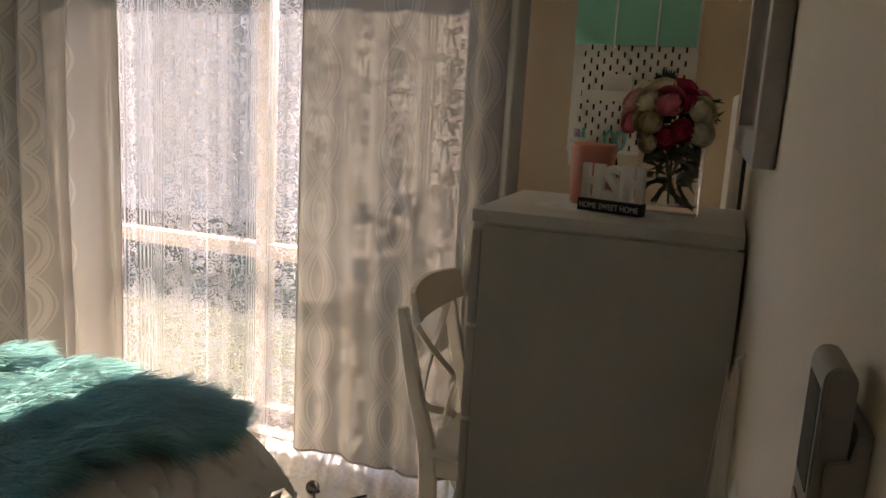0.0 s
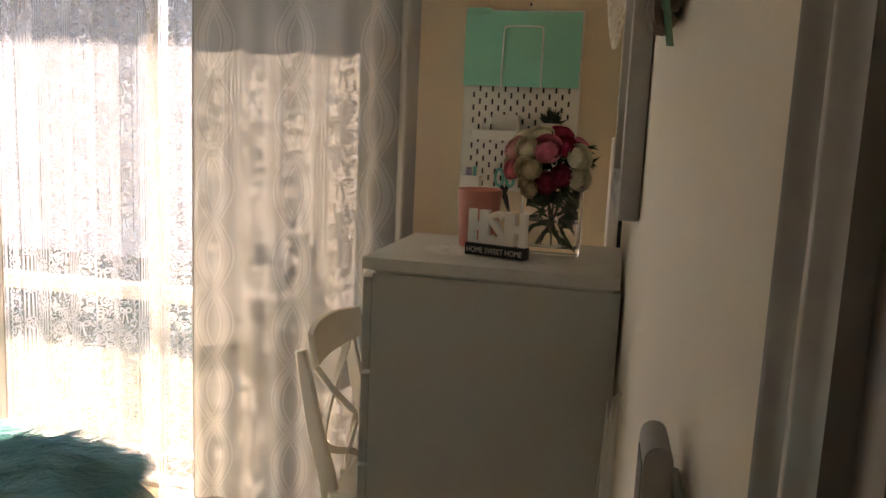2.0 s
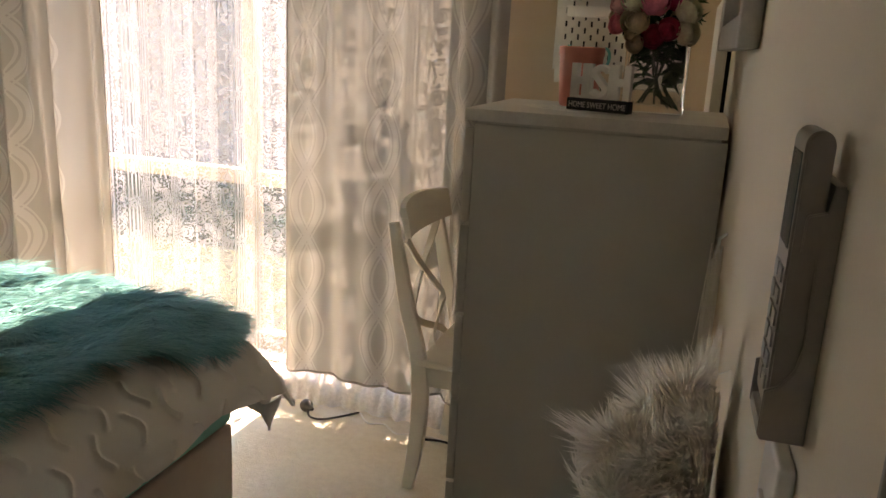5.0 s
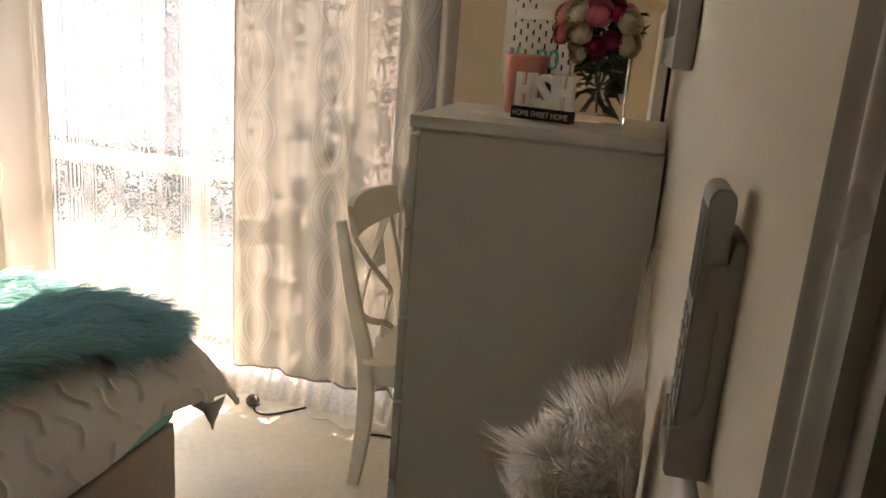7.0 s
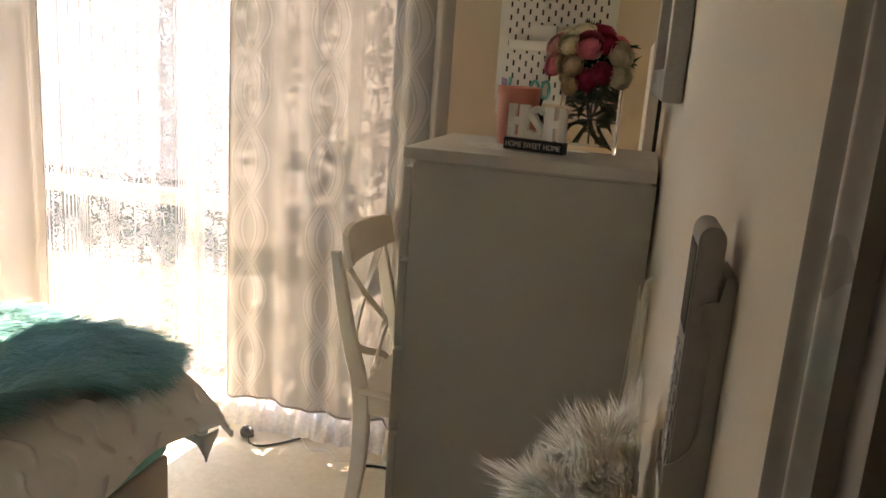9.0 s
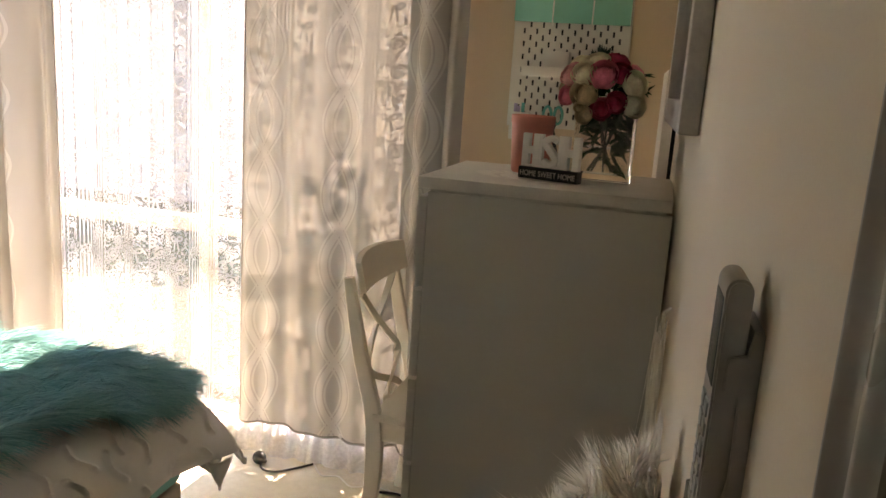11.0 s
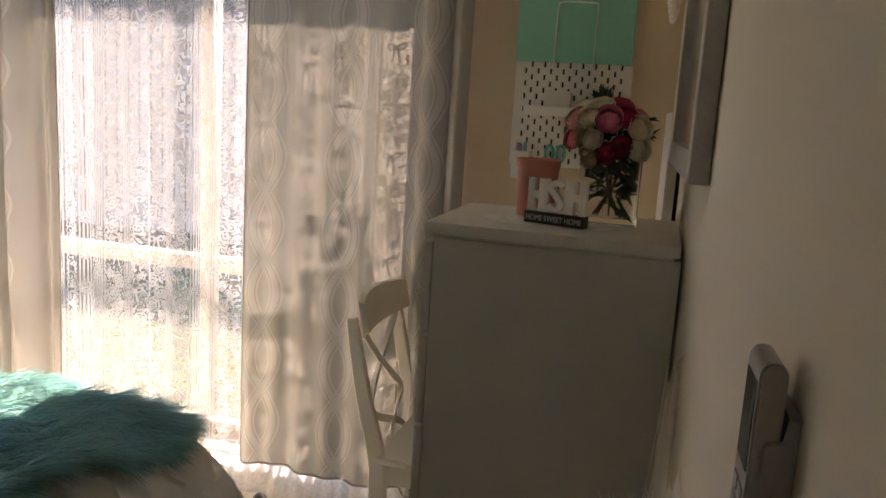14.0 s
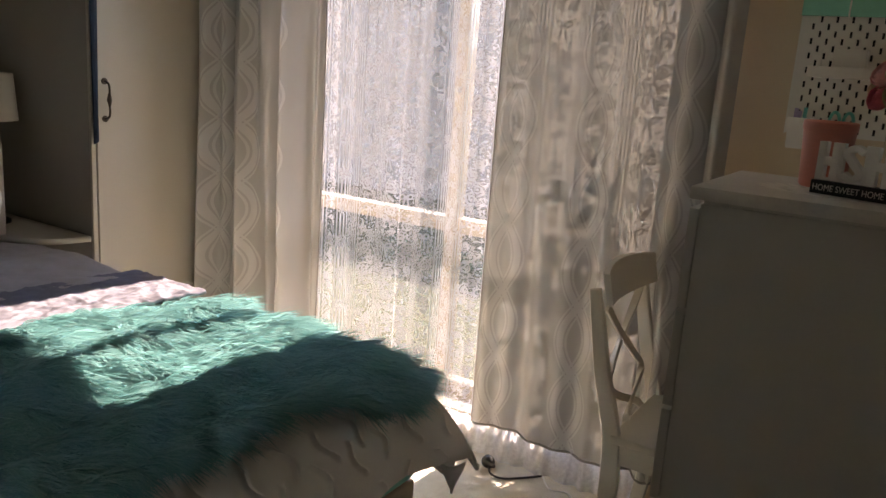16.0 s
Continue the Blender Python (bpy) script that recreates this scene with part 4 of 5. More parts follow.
for k in range(34):
    a, el = k * 2.4, 0.25 + 1.25 * (k / 34)
    way = Vector((math.cos(a) * math.cos(el), math.sin(a) * math.cos(el), math.sin(el)))
    tube([Vector((0, 0, 0.046)), Vector((0, 0, 0.05)) + way * 0.025, Vector((0, 0, 0.055)) + way * (0.050 - 0.006 * (k % 3))], [0.005, 0.0055, 0.0006], 5, sb)
part("leaves", sb, M["succulent"], sp)
cup = thing("pen_cup", pose(-0.487, YB - 0.066, 1.295), "white plastic cup holding scissors and pens", "cup")
part("cup_body", lathe([(0.036, 0), (0.038, 0.003), (0.041, 0.088), (0.0385, 0.088), (0.036, 0.01), (0.004, 0.008)], 4), M["white"], cup, m=pose(0, 0, 0, 0, 0, 45))
part("hanger", box(-0.02, 0.02, 0.029, 0.0465, 0.06, 0.086), M["white"], cup)
for x, c, h in ((-0.016, "lilac", 0.105), (-0.006, "lilac", 0.098), (0.008, "mint_dark", 0.108)):
    pp = thing("pen", pose(-0.487 + x, YB - 0.07, 1.304), "lilac barrel pen standing in the cup" if c == "lilac" else "mint barrel pen standing in the cup", "pen", "pens in the cup")
    part("barrel", tube([(0, 0, 0), (0.002, 0.0, h)], 0.0055, 8), M[c], pp)
sc = thing("scissors", pose(-0.385, YB - 0.030, 1.29), "mint-handled scissors hung on the pegboard", "scissors")
for s in (-1, 1):
    loop = [(s * 0.018 + 0.013 * math.cos(a), 0, 0.088 + 0.027 * math.sin(a)) for a in [6.283 * k / 20 for k in range(21)]]
    part("handle", tube(loop, 0.0048, 8, ends=False), M["mint_dark"], sc, "mint plastic finger loop")
    part("blade", bent_bar([(s * 0.010, s * 0.002, 0.062), (0.004 - s * 0.004, s * 0.002, 0.03), (0.022 - s * 0.003, s * 0.002, -0.03)], [0.014, 0.012, 0.002], 0.002, (1, 0, 0)), M["rubber"], sc, "dark metal blade")
pn = thing("wall_pin", pose(-0.335, YB, 1.925), "small dark nail in the wall", "nail")
part("head", tube([(0, 0, 0), (0, -0.012, 0.001)], 0.004, 8), M["bronze"], pn)


# ---- on the right wall ----
mir = thing("wall_mirror", RW, "large silver-framed mirror hung on the wall", "mirror")
my0, my1, mz0, mz1, fw = 0.735, 1.40, 1.410, 2.28, 0.05
for nm, b in (("frame_side", box(-0.032, -0.0015, my0, my0 + fw, mz0, mz1, 0.004)), ("frame_side", box(-0.032, -0.0015, my1 - fw, my1, mz0, mz1, 0.004)),
              ("frame_bottom", box(-0.0322, -0.0017, my0 + fw + 0.0005, my1 - fw - 0.0005, mz0, mz0 + fw, 0.004)), ("frame_top", box(-0.0322, -0.0017, my0 + fw + 0.0005, my1 - fw - 0.0005, mz1 - fw, mz1, 0.004))):
    part(nm, b, M["silver"], mir)
part("mirror_glass", box(-0.016, -0.010, my0 + fw, my1 - fw, mz0 + fw, mz1 - fw), M["mirror"], mir, "clear mirror glass", smooth=False)
part("backing", box(-0.0095, -0.002, my0 + fw + 0.001, my1 - fw - 0.001, mz0 + fw + 0.001, mz1 - fw - 0.001), M["rubber"], mir)
# Solid slab standing in for the green ribbon's reflection at the mirror.
tag = thing("mint_reflection", RW, "small mint slab standing in for a green mirror reflection", "tag")
part("card", box(-0.036, -0.0325, 0.745, 0.78, 1.80, 1.90, 0.001), M["mint"], tag)

pic = thing("picture_frame", RW, "white picture frame with a dark back edge", "picture frame")
part("moulding", box(-0.034, -0.010, 1.44, 1.80, 1.12, 1.525, 0.003), M["white"], pic)
part("back", box(-0.0095, -0.001, 1.444, 1.796, 1.124, 1.521), M["rubber"], pic, "black backing board")

heart = thing("rattan_heart", RW @ pose(-0.048, 1.68, 1.865), "white woven rattan heart hung on the wall", "ornament")
hb = bmesh.new()
rng = random.Random(12)
for _ in range(60):
    a, b = rng.uniform(0, 6.28), rng.uniform(0, 6.28)
    pts = []
    for k in range(7):
        a += rng.uniform(0.3, 0.9)
        b += rng.uniform(-0.5, 0.5)
        z = math.sin(b)
        wid = math.cos(b) * (0.5 + 0.5 * (z + 1) / 2)
        pts.append(Vector((0.030 * math.cos(a) * wid, 0.072 * math.sin(a) * wid, 0.115 * z)))
    tube(smooth_path(pts, 14), 0.0021, 5, hb)
part("weave", hb, M["rattan"], heart)
part("hook", tube([(0.005, 0, 0.11), (0.02, 0, 0.14), (0.046, 0, 0.15)], 0.002, 6), M["rattan"], heart)

wr = thing("wreath", RW @ pose(-0.0165, 0.345, 1.775), "dark brown braided wicker wreath with a green ribbon", "wreath")
wrng = random.Random(31)
for s in range(3):
    pts, rad = [], []
    for k in range(169):
        a = 6.2832 * k / 168
        q = a * 7 + s * 6.2832 / 3
        R = 0.124 + 0.013 * math.cos(q) + 0.002 * math.sin(a * 5)
        pts.append((0.0055 * math.sin(q), R * math.cos(a), R * math.sin(a)))
        rad.append(0.0092 + 0.0016 * math.sin(q * 2 + 1) + wrng.uniform(-0.0004, 0.0004))
    rad[-1] = rad[0]
    part("strand", tube(pts, rad, 9, ends=False), M["wicker"], wr)
part("ribbon", bent_bar(smooth_path([(-0.017, -0.126, 0.03), (-0.018, -0.138, -0.03), (-0.017, -0.140, -0.07), (-0.001, -0.140, -0.170)], 14), 0.012, 0.0015, (0.5, 1, 0)), M["ribbon_green"], wr, "hanging green satin ribbon")
part("hook", tube([(0.0, 0, 0.128), (0.008, 0, 0.150), (0.0155, 0, 0.152)], 0.0025, 6), M["wicker"], wr)

rem = thing("remote_control", RW @ pose(0, 0.0, 1.158) @ Matrix.Diagonal((0.79, 1, 1, 1)), "grey air conditioner remote in a wall holder", "remote control")


def rounded_slab(x0, x1, y0, y1, z0, z1, r):
    """Slab with a rounded top and bottom as seen along y."""
    b = bmesh.new()
    outline = []
    for cx, cz, a0 in ((x1 - r, z1 - r, 0), (x0 + r, z1 - r, 1), (x0 + r, z0 + r, 2), (x1 - r, z0 + r, 3)):
        for k in range(6):
            a = (a0 + k / 5) * math.pi / 2
            outline.append((cx + r * math.cos(a), cz + r * math.sin(a)))
    f = b.faces.new([b.verts.new((x, y0, z)) for x, z in outline])
    ext = bmesh.ops.extrude_face_region(b, geom=[f])
    for v in ext["geom"]:
        if isinstance(v, bmesh.types.BMVert):
            v.co.y = y1
    bmesh.ops.recalc_face_normals(b, faces=b.faces[:])
    bmesh.ops.bevel(b, geom=[e for e in b.edges if abs(e.verts[0].co.y - e.verts[1].co.y) < 1e-6], offset=0.002, segments=2, affect="EDGES")
    return b


part("handset", rounded_slab(-0.034, -0.0125, 0.002, 0.052, 0.012, 0.199, 0.0095), M["remote"], rem)
part("screen", box(-0.0348, -0.0338, 0.008, 0.046, 0.125, 0.185, 0.0003), M["remote_dark"], rem, "dark display window")
for i in range(6):
    for j in range(2):
        part("button", box(-0.0358, -0.0338, 0.010 + j * 0.019, 0.024 + j * 0.019, 0.030 + i * 0.0145, 0.040 + i * 0.0145, 0.0006), M["button"], rem)
part("holder_back", box(-0.0095, -0.0005, 0.001, 0.053, 0.0115, 0.168, 0.002), M["remote"], rem)
part("holder_cup", box(-0.0365, -0.0005, 0.0005, 0.0535, 0.0, 0.0112, 0.003), M["remote"], rem)


def holder_cheek(y0, y1):
    """Side of the holder: a clip near the top, a narrow web, a deep toe."""
    outline = ((-0.0005, 0.166), (-0.009, 0.168), (-0.0125, 0.152), (-0.025, 0.149), (-0.0265, 0.145), (-0.0265, 0.126), (-0.0155, 0.123), (-0.0140, 0.118),
               (-0.0130, 0.066), (-0.0165, 0.050), (-0.027, 0.038), (-0.0365, 0.034), (-0.0370, 0.004), (-0.034, 0.0), (-0.0005, 0.0))
    b = bmesh.new()
    f = b.faces.new([b.verts.new((x, y0, z)) for x, z in outline])
    for v in bmesh.ops.extrude_face_region(b, geom=[f])["geom"]:
        if isinstance(v, bmesh.types.BMVert):
            v.co.y = y1
    bmesh.ops.recalc_face_normals(b, faces=b.faces[:])
    bmesh.ops.bevel(b, geom=[e for e in b.edges if abs(e.verts[0].co.y - e.verts[1].co.y) < 1e-6], offset=0.0011, segments=2, affect="EDGES")
    return b


part("holder_cheek", holder_cheek(-0.0035, 0.0002), M["remote"], rem)
part("holder_cheek", holder_cheek(0.0538, 0.0575), M["remote"], rem)
sw = thing("light_switch", RW @ pose(0, 0.0, 1.02), "white plastic light switch plate on the wall", "light switch")
part("plate", box(-0.012, 0, 0.0, 0.072, 0, 0.118, 0.004, 3), M["white"], sw)
part("rocker", box(-0.0155, -0.0121, 0.026, 0.046, 0.042, 0.078, 0.001), M["white"], sw)


# ---- chair ----
chair = thing("chair", pose(-0.865, 2.585, 0), "cream painted wooden chair with a crossed back, tucked in", "chair")
HW = 0.196          # half the width between the posts
post = [(-0.024, 0.0, 0.868), (-0.006, 0.0, 0.78), (0.028, 0, 0.62), (0.070, 0, 0.47), (0.083, 0, 0.36), (0.083, 0, 0.22), (0.068, 0, 0.08), (0.055, 0, 0.0)]
for s in (-1, 1):
    pts = smooth_path([(x, s * HW, z) for x, y, z in post], 22)
    part("back_post", bent_bar(pts, 0.026, [0.030 + 0.025 * math.sin(min(1, i / 14) * 1.57) - 0.016 * max(0, (i - 14) / 8) for i in range(23)], (0, 1, 0)), M["chair"], chair)


def crest(u, v):
    """A flat curved board that leans back, fixed to the front of the posts."""
    a = v * 6.2832
    hw = HW + 0.004
    y = (u - 0.5) * 2 * hw
    bow = -0.034 * (1 - (y / hw) ** 2)
    up = (0.046 + 0.010 * (1 - (2 * u - 1) ** 2)) * max(-1, min(1, 1.5 * math.sin(a)))
    x = 0.016 + bow + 0.010 * max(-1, min(1, 1.5 * math.cos(a))) - 0.22 * up
    return Vector((x, y, 0.872 + up))


cb = grid(lambda u, v: crest(v, u), 20, 26, closed=True)
ends = [e for e in cb.edges if e.is_boundary]
bmesh.ops.holes_fill(cb, edges=ends)
bmesh.ops.recalc_face_normals(cb, faces=cb.faces[:])
part("crest_rail", cb, M["chair"], chair)
for s in (-1, 1):
    xs = smooth_path([(0.000, s * -0.155, 0.81), (0.006, s * -0.045, 0.715), (0.018, s * 0.095, 0.605), (0.032, s * 0.130, 0.565), (0.045, s * 0.085, 0.525), (0.064, s * -0.045, 0.470), (0.075, s * -0.085, 0.440)], 30)
    part("cross_slat", bent_bar([p + Vector((0.004 * s, 0, 0)) for p in xs], 0.024, 0.010, (0, 0.75, 0.65)), M["chair"], chair)
part("seat", box(0.075, 0.465, -0.215, 0.215, 0.428, 0.452, 0.008, 3), M["chair"], chair)
for s in (-1, 1):
    part("seat_rail", box(0.10, 0.43, s * 0.195 - 0.010, s * 0.195 + 0.010, 0.365, 0.4275, 0.002), M["chair"], chair)
    part("front_leg", bent_bar([(0.440, s * 0.195, 0.4275), (0.440, s * 0.195, 0.2), (0.442, s * 0.197, 0.0)], [0.040, 0.036, 0.028], [0.040, 0.036, 0.028], (0, 1, 0)), M["chair"], chair)
part("seat_rail", box(0.425, 0.445, -0.174, 0.174, 0.365, 0.4275, 0.002), M["chair"], chair)
part("seat_rail", box(0.066, 0.086, -0.190, 0.190, 0.365, 0.4275, 0.002), M["chair"], chair)


# ---- bed ----
bed = thing("bed", pose(0, 0, 0), "double bed with a white wave-stitched quilt and taupe base", "bed")
BX, BY0, BY1 = -1.205, 0.62, 2.0
part("bed_base", box(-3.2, BX, BY0, BY1, 0.03, 0.325, 0.012, 3), M["bed_base"], bed, "taupe upholstered base")
part("mattress", box(-3.2, BX + 0.006, BY0 - 0.006, BY1 + 0.006, 0.326, 0.565, 0.04, 4), M["sheet"], bed, "mattress in a mint fitted sheet")
for x in (-3.1, -1.3):
    for y in (BY0 + 0.1, BY1 - 0.1):
        part("foot", lathe([(0.025, 0), (0.025, 0.031)], 12, centre=(x, y)), M["black"], bed)
part("headboard", box(-3.27, -3.205, BY0, BY1, 0.03, 1.05, 0.02, 3), M["bed_base"], bed)


def ridge(x, y):
    """Short wavy stitched cords running down the bed, in staggered rows."""
    row = math.floor(y / 0.054)
    f = y / 0.054 - row - 0.5 + 0.20 * math.sin(x * 6.283 / 0.105 + row * 1.7)
    gap = math.sin(x * 6.283 / 0.20 + (row % 2) * 3.1416 + 0.6 * math.sin(row * 2.9))
    return 0.0070 * math.exp(-(f / 0.125) ** 2) * max(0.0, min(1.0, gap * 3 + 0.2))


def quilt_at(u, v):
    """u: from the head to the foot hem, v: from the near hem to the far one."""
    L, Wd = 1.93 + 0.235, 1.38 + 0.40
    s, q = u * L, -0.20 + v * Wd
    x = -3.14 + min(s, 1.90)
    z = 0.640
    over = max(0.0, s - 1.86)
    k = over / 0.305
    if over > 0:
        x = -1.28 + 0.190 * math.sin(min(1, k * 1.05) * 1.45) + 0.012 * k
        z = 0.640 - 0.185 * k ** 1.5
    far = max(0.0, q - 1.36)
    near = max(0.0, 0.02 - q)
    y = BY0 + q - 0.65 * far - near * -0.65
    z -= far * 0.80 + near * 0.80
    if over > 0:
        c = max(0.0, min(1.0, (q - 1.12) / 0.24))
        x += 0.044 * k * c * c
        z += 0.5 * far * k
    z += 0.010 * math.sin(x * 3.1) * math.sin(y * 2.7) * (1 - k)
    if over > 0:
        x += 0.009 * math.sin(y * 17.0) * k
        z -= 0.016 * math.sin(y * 6.0 + 0.5) * k
    r = ridge(s, q)
    return Vector((x + r * 0.7 * min(1, k * 2), y, z + r))


qb = grid(lambda u, v: quilt_at(1 - (1 - u) ** 1.7, v), 300, 420)
quilt = tagged(part("quilt", qb, M["quilt"]), "white cotton quilt with wavy stitched cords, draped over the bed", "quilt")
so = quilt.modifiers.new("thick", "SOLIDIFY")
so.thickness, so.offset = 0.008, -1


def hanging_point(a, b, tip, bulge, back):
    """A pointed fold of cloth that hangs from the edge a-b down to tip."""
    a, b, tip = Vector(a), Vector(b), Vector(tip)

    def at(u, v):
        top = a.lerp(b, u)
        p = top.lerp(tip, v ** 0.85)
        p.y += back - bulge * math.sin(u * math.pi) * (1 - 0.6 * v) + 0.004 * math.sin(v * 7 + u * 3)
        p.z -= 0.010 * math.sin(u * math.pi) * (1 - v)
        return p
    return grid(at, 14, 12)


TX, TY, TZ = -1.012, 1.935, 0.470
for nm, b, lab in (("corner_fold", hanging_point((TX, TY, TZ), (TX - 0.080, TY, TZ - 0.025), (TX - 0.042, TY + 0.01, TZ - 0.110), 0.022, 0.0), "drooping pointed quilt corner"),
                   ("corner_fold", hanging_point((TX - 0.045, TY, TZ - 0.01), (TX - 0.140, TY - 0.01, TZ - 0.035), (TX - 0.074, TY + 0.03, TZ - 0.104), 0.012, 0.022), "inner fold of the quilt corner"),
                   ("corner_fold", hanging_point((TX - 0.085, TY - 0.01, TZ - 0.01), (TX - 0.180, TY - 0.03, TZ - 0.02), (TX - 0.125, TY + 0.02, TZ - 0.085), 0.010, 0.034), "inner fold of the quilt corner")):
    fl = part(nm, b, M["quilt"], quilt, lab)
    fm = fl.modifiers.new("thick", "SOLIDIFY")
    fm.thickness = 0.005

blk2 = grid(lambda u, v: Vector((-3.16 + 0.74 * u, 0.64 + 1.40 * v, 0.662 + 0.020 * noise.noise(Vector((u * 3.1, v * 5.2, 1.0))) + 0.009 * noise.noise(Vector((u * 9, v * 15, 4.0))) + 0.02 * math.sin(v * 3.14))), 70, 110)
gb = tagged(part("blanket", blk2, M["grey_blanket"]), "rumpled grey knitted blanket laid across the bed head", "blanket")
gm = gb.modifiers.new("thick", "SOLIDIFY")
gm.thickness = 0.012
pt = grid(lambda u, v: Vector((-2.47 + 0.36 * u + 0.02 * math.sin(v * 6), 0.63 + 1.42 * v, 0.672 + 0.007 * noise.noise(Vector((u * 9, v * 34, 2.0))) + 0.004 * noise.noise(Vector((u * 22, v * 80, 7.0))) + 0.012 * math.sin(v * 3.14))), 70, 240)
pq = tagged(part("coverlet", pt, M["patch"]), "crinkled pale lilac-grey coverlet folded across the bed", "coverlet")
pm = pq.modifiers.new("thick", "SOLIDIFY")
pm.thickness = 0.012

pil = thing("pillow", pose(-2.92, 1.47, 0.76, 0, -62, 0), "plump white cotton pillow leaning on the headboard", "pillow")


def puff(u, v, sgn):
    x, y = (u - 0.5) * 2, (v - 0.5) * 2
    t = max(0.0, (1 - x ** 4) * (1 - y ** 4)) ** 0.5
    return Vector((x * 0.21 * (1 - 0.06 * y * y), y * 0.33 * (1 - 0.08 * x * x), sgn * 0.085 * t + 0.005 * math.sin(9 * x + 4 * y)))


pbm = grid(lambda u, v: puff(u, v, 1), 24, 30)
grid(lambda u, v: puff(u, v, -1), 24, 30, pbm)
bmesh.ops.remove_doubles(pbm, verts=pbm.verts[:], dist=0.0005)
bmesh.ops.recalc_face_normals(pbm, faces=pbm.faces[:])
part("pillowcase", pbm, M["pillow"], pil)

# fur throw
throw = thing("fur_throw", pose(0, 0, 0), "shaggy teal faux fur throw spread over the bed", "throw")


def throw_at(u, v):
    """u: towards the foot, v: towards the window."""
    y = 0.66 + 1.39 * v + 0.012 * math.sin(u * 13)
    foot = -1.258 + 0.028 * max(0.0, min(1.0, (v - 0.55) / 0.3)) + 0.010 * math.sin(v * 17)
    foot -= 0.07 * (max(0.0, v - 0.90) / 0.10) ** 2
    x = -2.16 - 0.04 * math.sin(v * 5) + (foot + 2.16) * u
    z = 0.668 + 0.016 * math.sin(x * 8.5 + y * 2) * math.sin(y * 3.4) + 0.012 * math.sin(x * 21 + y * 6)
    dx = max(0.0, x + 1.33)
    z -= 2.4 * dx * dx
    far = max(0.0, v - 0.90) / 0.10
    z -= 0.045 * far * far
    return Vector((x, y, z))


part("backing", grid(throw_at, 60, 70), M["teal_base"], throw)
rs = np.random.RandomState(5)
N = 72000
uu, vv = rs.rand(N), rs.rand(N)
edge = rs.rand(N) < 0.10
uu[edge] = 1 - 0.03 * rs.rand(edge.sum())
edge2 = rs.rand(N) < 0.04
vv[edge2] = 1 - 0.02 * rs.rand(edge2.sum())
root = np.array([throw_at(a, b) for a, b in zip(uu, vv)])
clump = np.array([noise.noise(Vector((p[0] * 9, p[1] * 9, 3.1))) for p in root])
clump2 = np.array([noise.noise(Vector((p[0] * 24, p[1] * 24, 9.7))) for p in root])
ang = 0.25 + 1.3 * clump + rs.normal(0, 0.30, N)
lay = 0.50 + 0.7 * clump2 + rs.normal(0, 0.15, N)
length = 0.088 * rs.uniform(0.55, 1.3, N)
horiz = np.stack([np.cos(ang), np.sin(ang) * 0.9, np.zeros(N)], axis=1)
way = (horiz * 0.75 + np.array([0, 0, 1.0]) * np.clip(lay, 0.15, 1.1)[:, None]) * length[:, None] * 0.75
bend = horiz * (length * 0.45)[:, None] - np.array([0, 0, 1.0]) * (length * 0.42 * rs.uniform(0.6, 1.3, N))[:, None]
hair = strand_mesh("fur", root, way, bend, 0.0036, M["teal_fur"])
hair.parent = throw

# ---- furry cushion beside the chest ----
cush = thing("fur_cushion", pose(0.012, 0.0685, 0.460) @ Matrix.Scale(0.68, 4), "fluffy white faux fur cushion leaning by the wall", "cushion")


def cushion_at(u, v):
    """A square cushion stood on one corner and squashed against the wall."""
    a, b = u * 6.2832, (v - 0.5) * math.pi
    c = max(0.0, math.cos(b)) ** 0.6
    sq = (abs(math.cos(a)) ** 2.8 + abs(math.sin(a)) ** 2.8) ** (-1 / 2.8)
    p, q = 0.225 * c * sq * math.cos(a), 0.225 * c * sq * math.sin(a)
    x = 0.035 + p * 0.777 - q * 0.629
    z = 0.60 + p * 0.629 + q * 0.777
    x = x if x < -0.02 else -0.02 + (x + 0.02) * 0.10
    return Vector((x, 1.585 + 0.085 * math.sin(b), z))


part("cover", grid(cushion_at, 60, 26, closed=True), M["white_base"], cush)
N = 14000
uu, vv = rs.rand(N), rs.beta(1.0, 1.5, N)
root = np.array([cushion_at(a, b) for a, b in zip(uu, vv)])
out = (root - np.array([0.0, 1.585, 0.60])) * np.array([1.0, 2.2, 1.0])
out /= np.linalg.norm(out, axis=1, keepdims=True) + 1e-6
cl = np.array([[noise.noise(Vector((p[0] * 17, p[1] * 17, p[2] * 17 + k * 7))) for k in range(3)] for p in root])
length = 0.046 * rs.uniform(0.5, 1.3, N)
way = (out * 0.68 + cl * 0.6 + rs.normal(0, 0.10, (N, 3))) * length[:, None]
bend = (cl * 1.7 + np.array([-0.15, -0.1, 0.25]) + rs.normal(0, 0.10, (N, 3))) * length[:, None] * 0.7
way[:, 0] = np.where(root[:, 0] > -0.03, np.minimum(way[:, 0], 0.004), way[:, 0])
bend[:, 0] = np.where(root[:, 0] > -0.03, np.minimum(bend[:, 0], 0.002), bend[:, 0])
hair = strand_mesh("fur", root, way, bend, 0.0042, M["white_fur"])
hair.parent = cush
st_seat = thing("stool", pose(-0.111, 1.147, 0), "tall cream stool under the fur cushion", "stool")
part("seat", box(-0.11, 0.11, -0.11, 0.11, 0.62, 0.664, 0.01, 3), M["chair"], st_seat)
for x in (-0.09, 0.09):
    for y in (-0.09, 0.09):
        part("leg", box(x - 0.016, x + 0.016, y - 0.016, y + 0.016, 0, 0.6195, 0.003), M["chair"], st_seat)

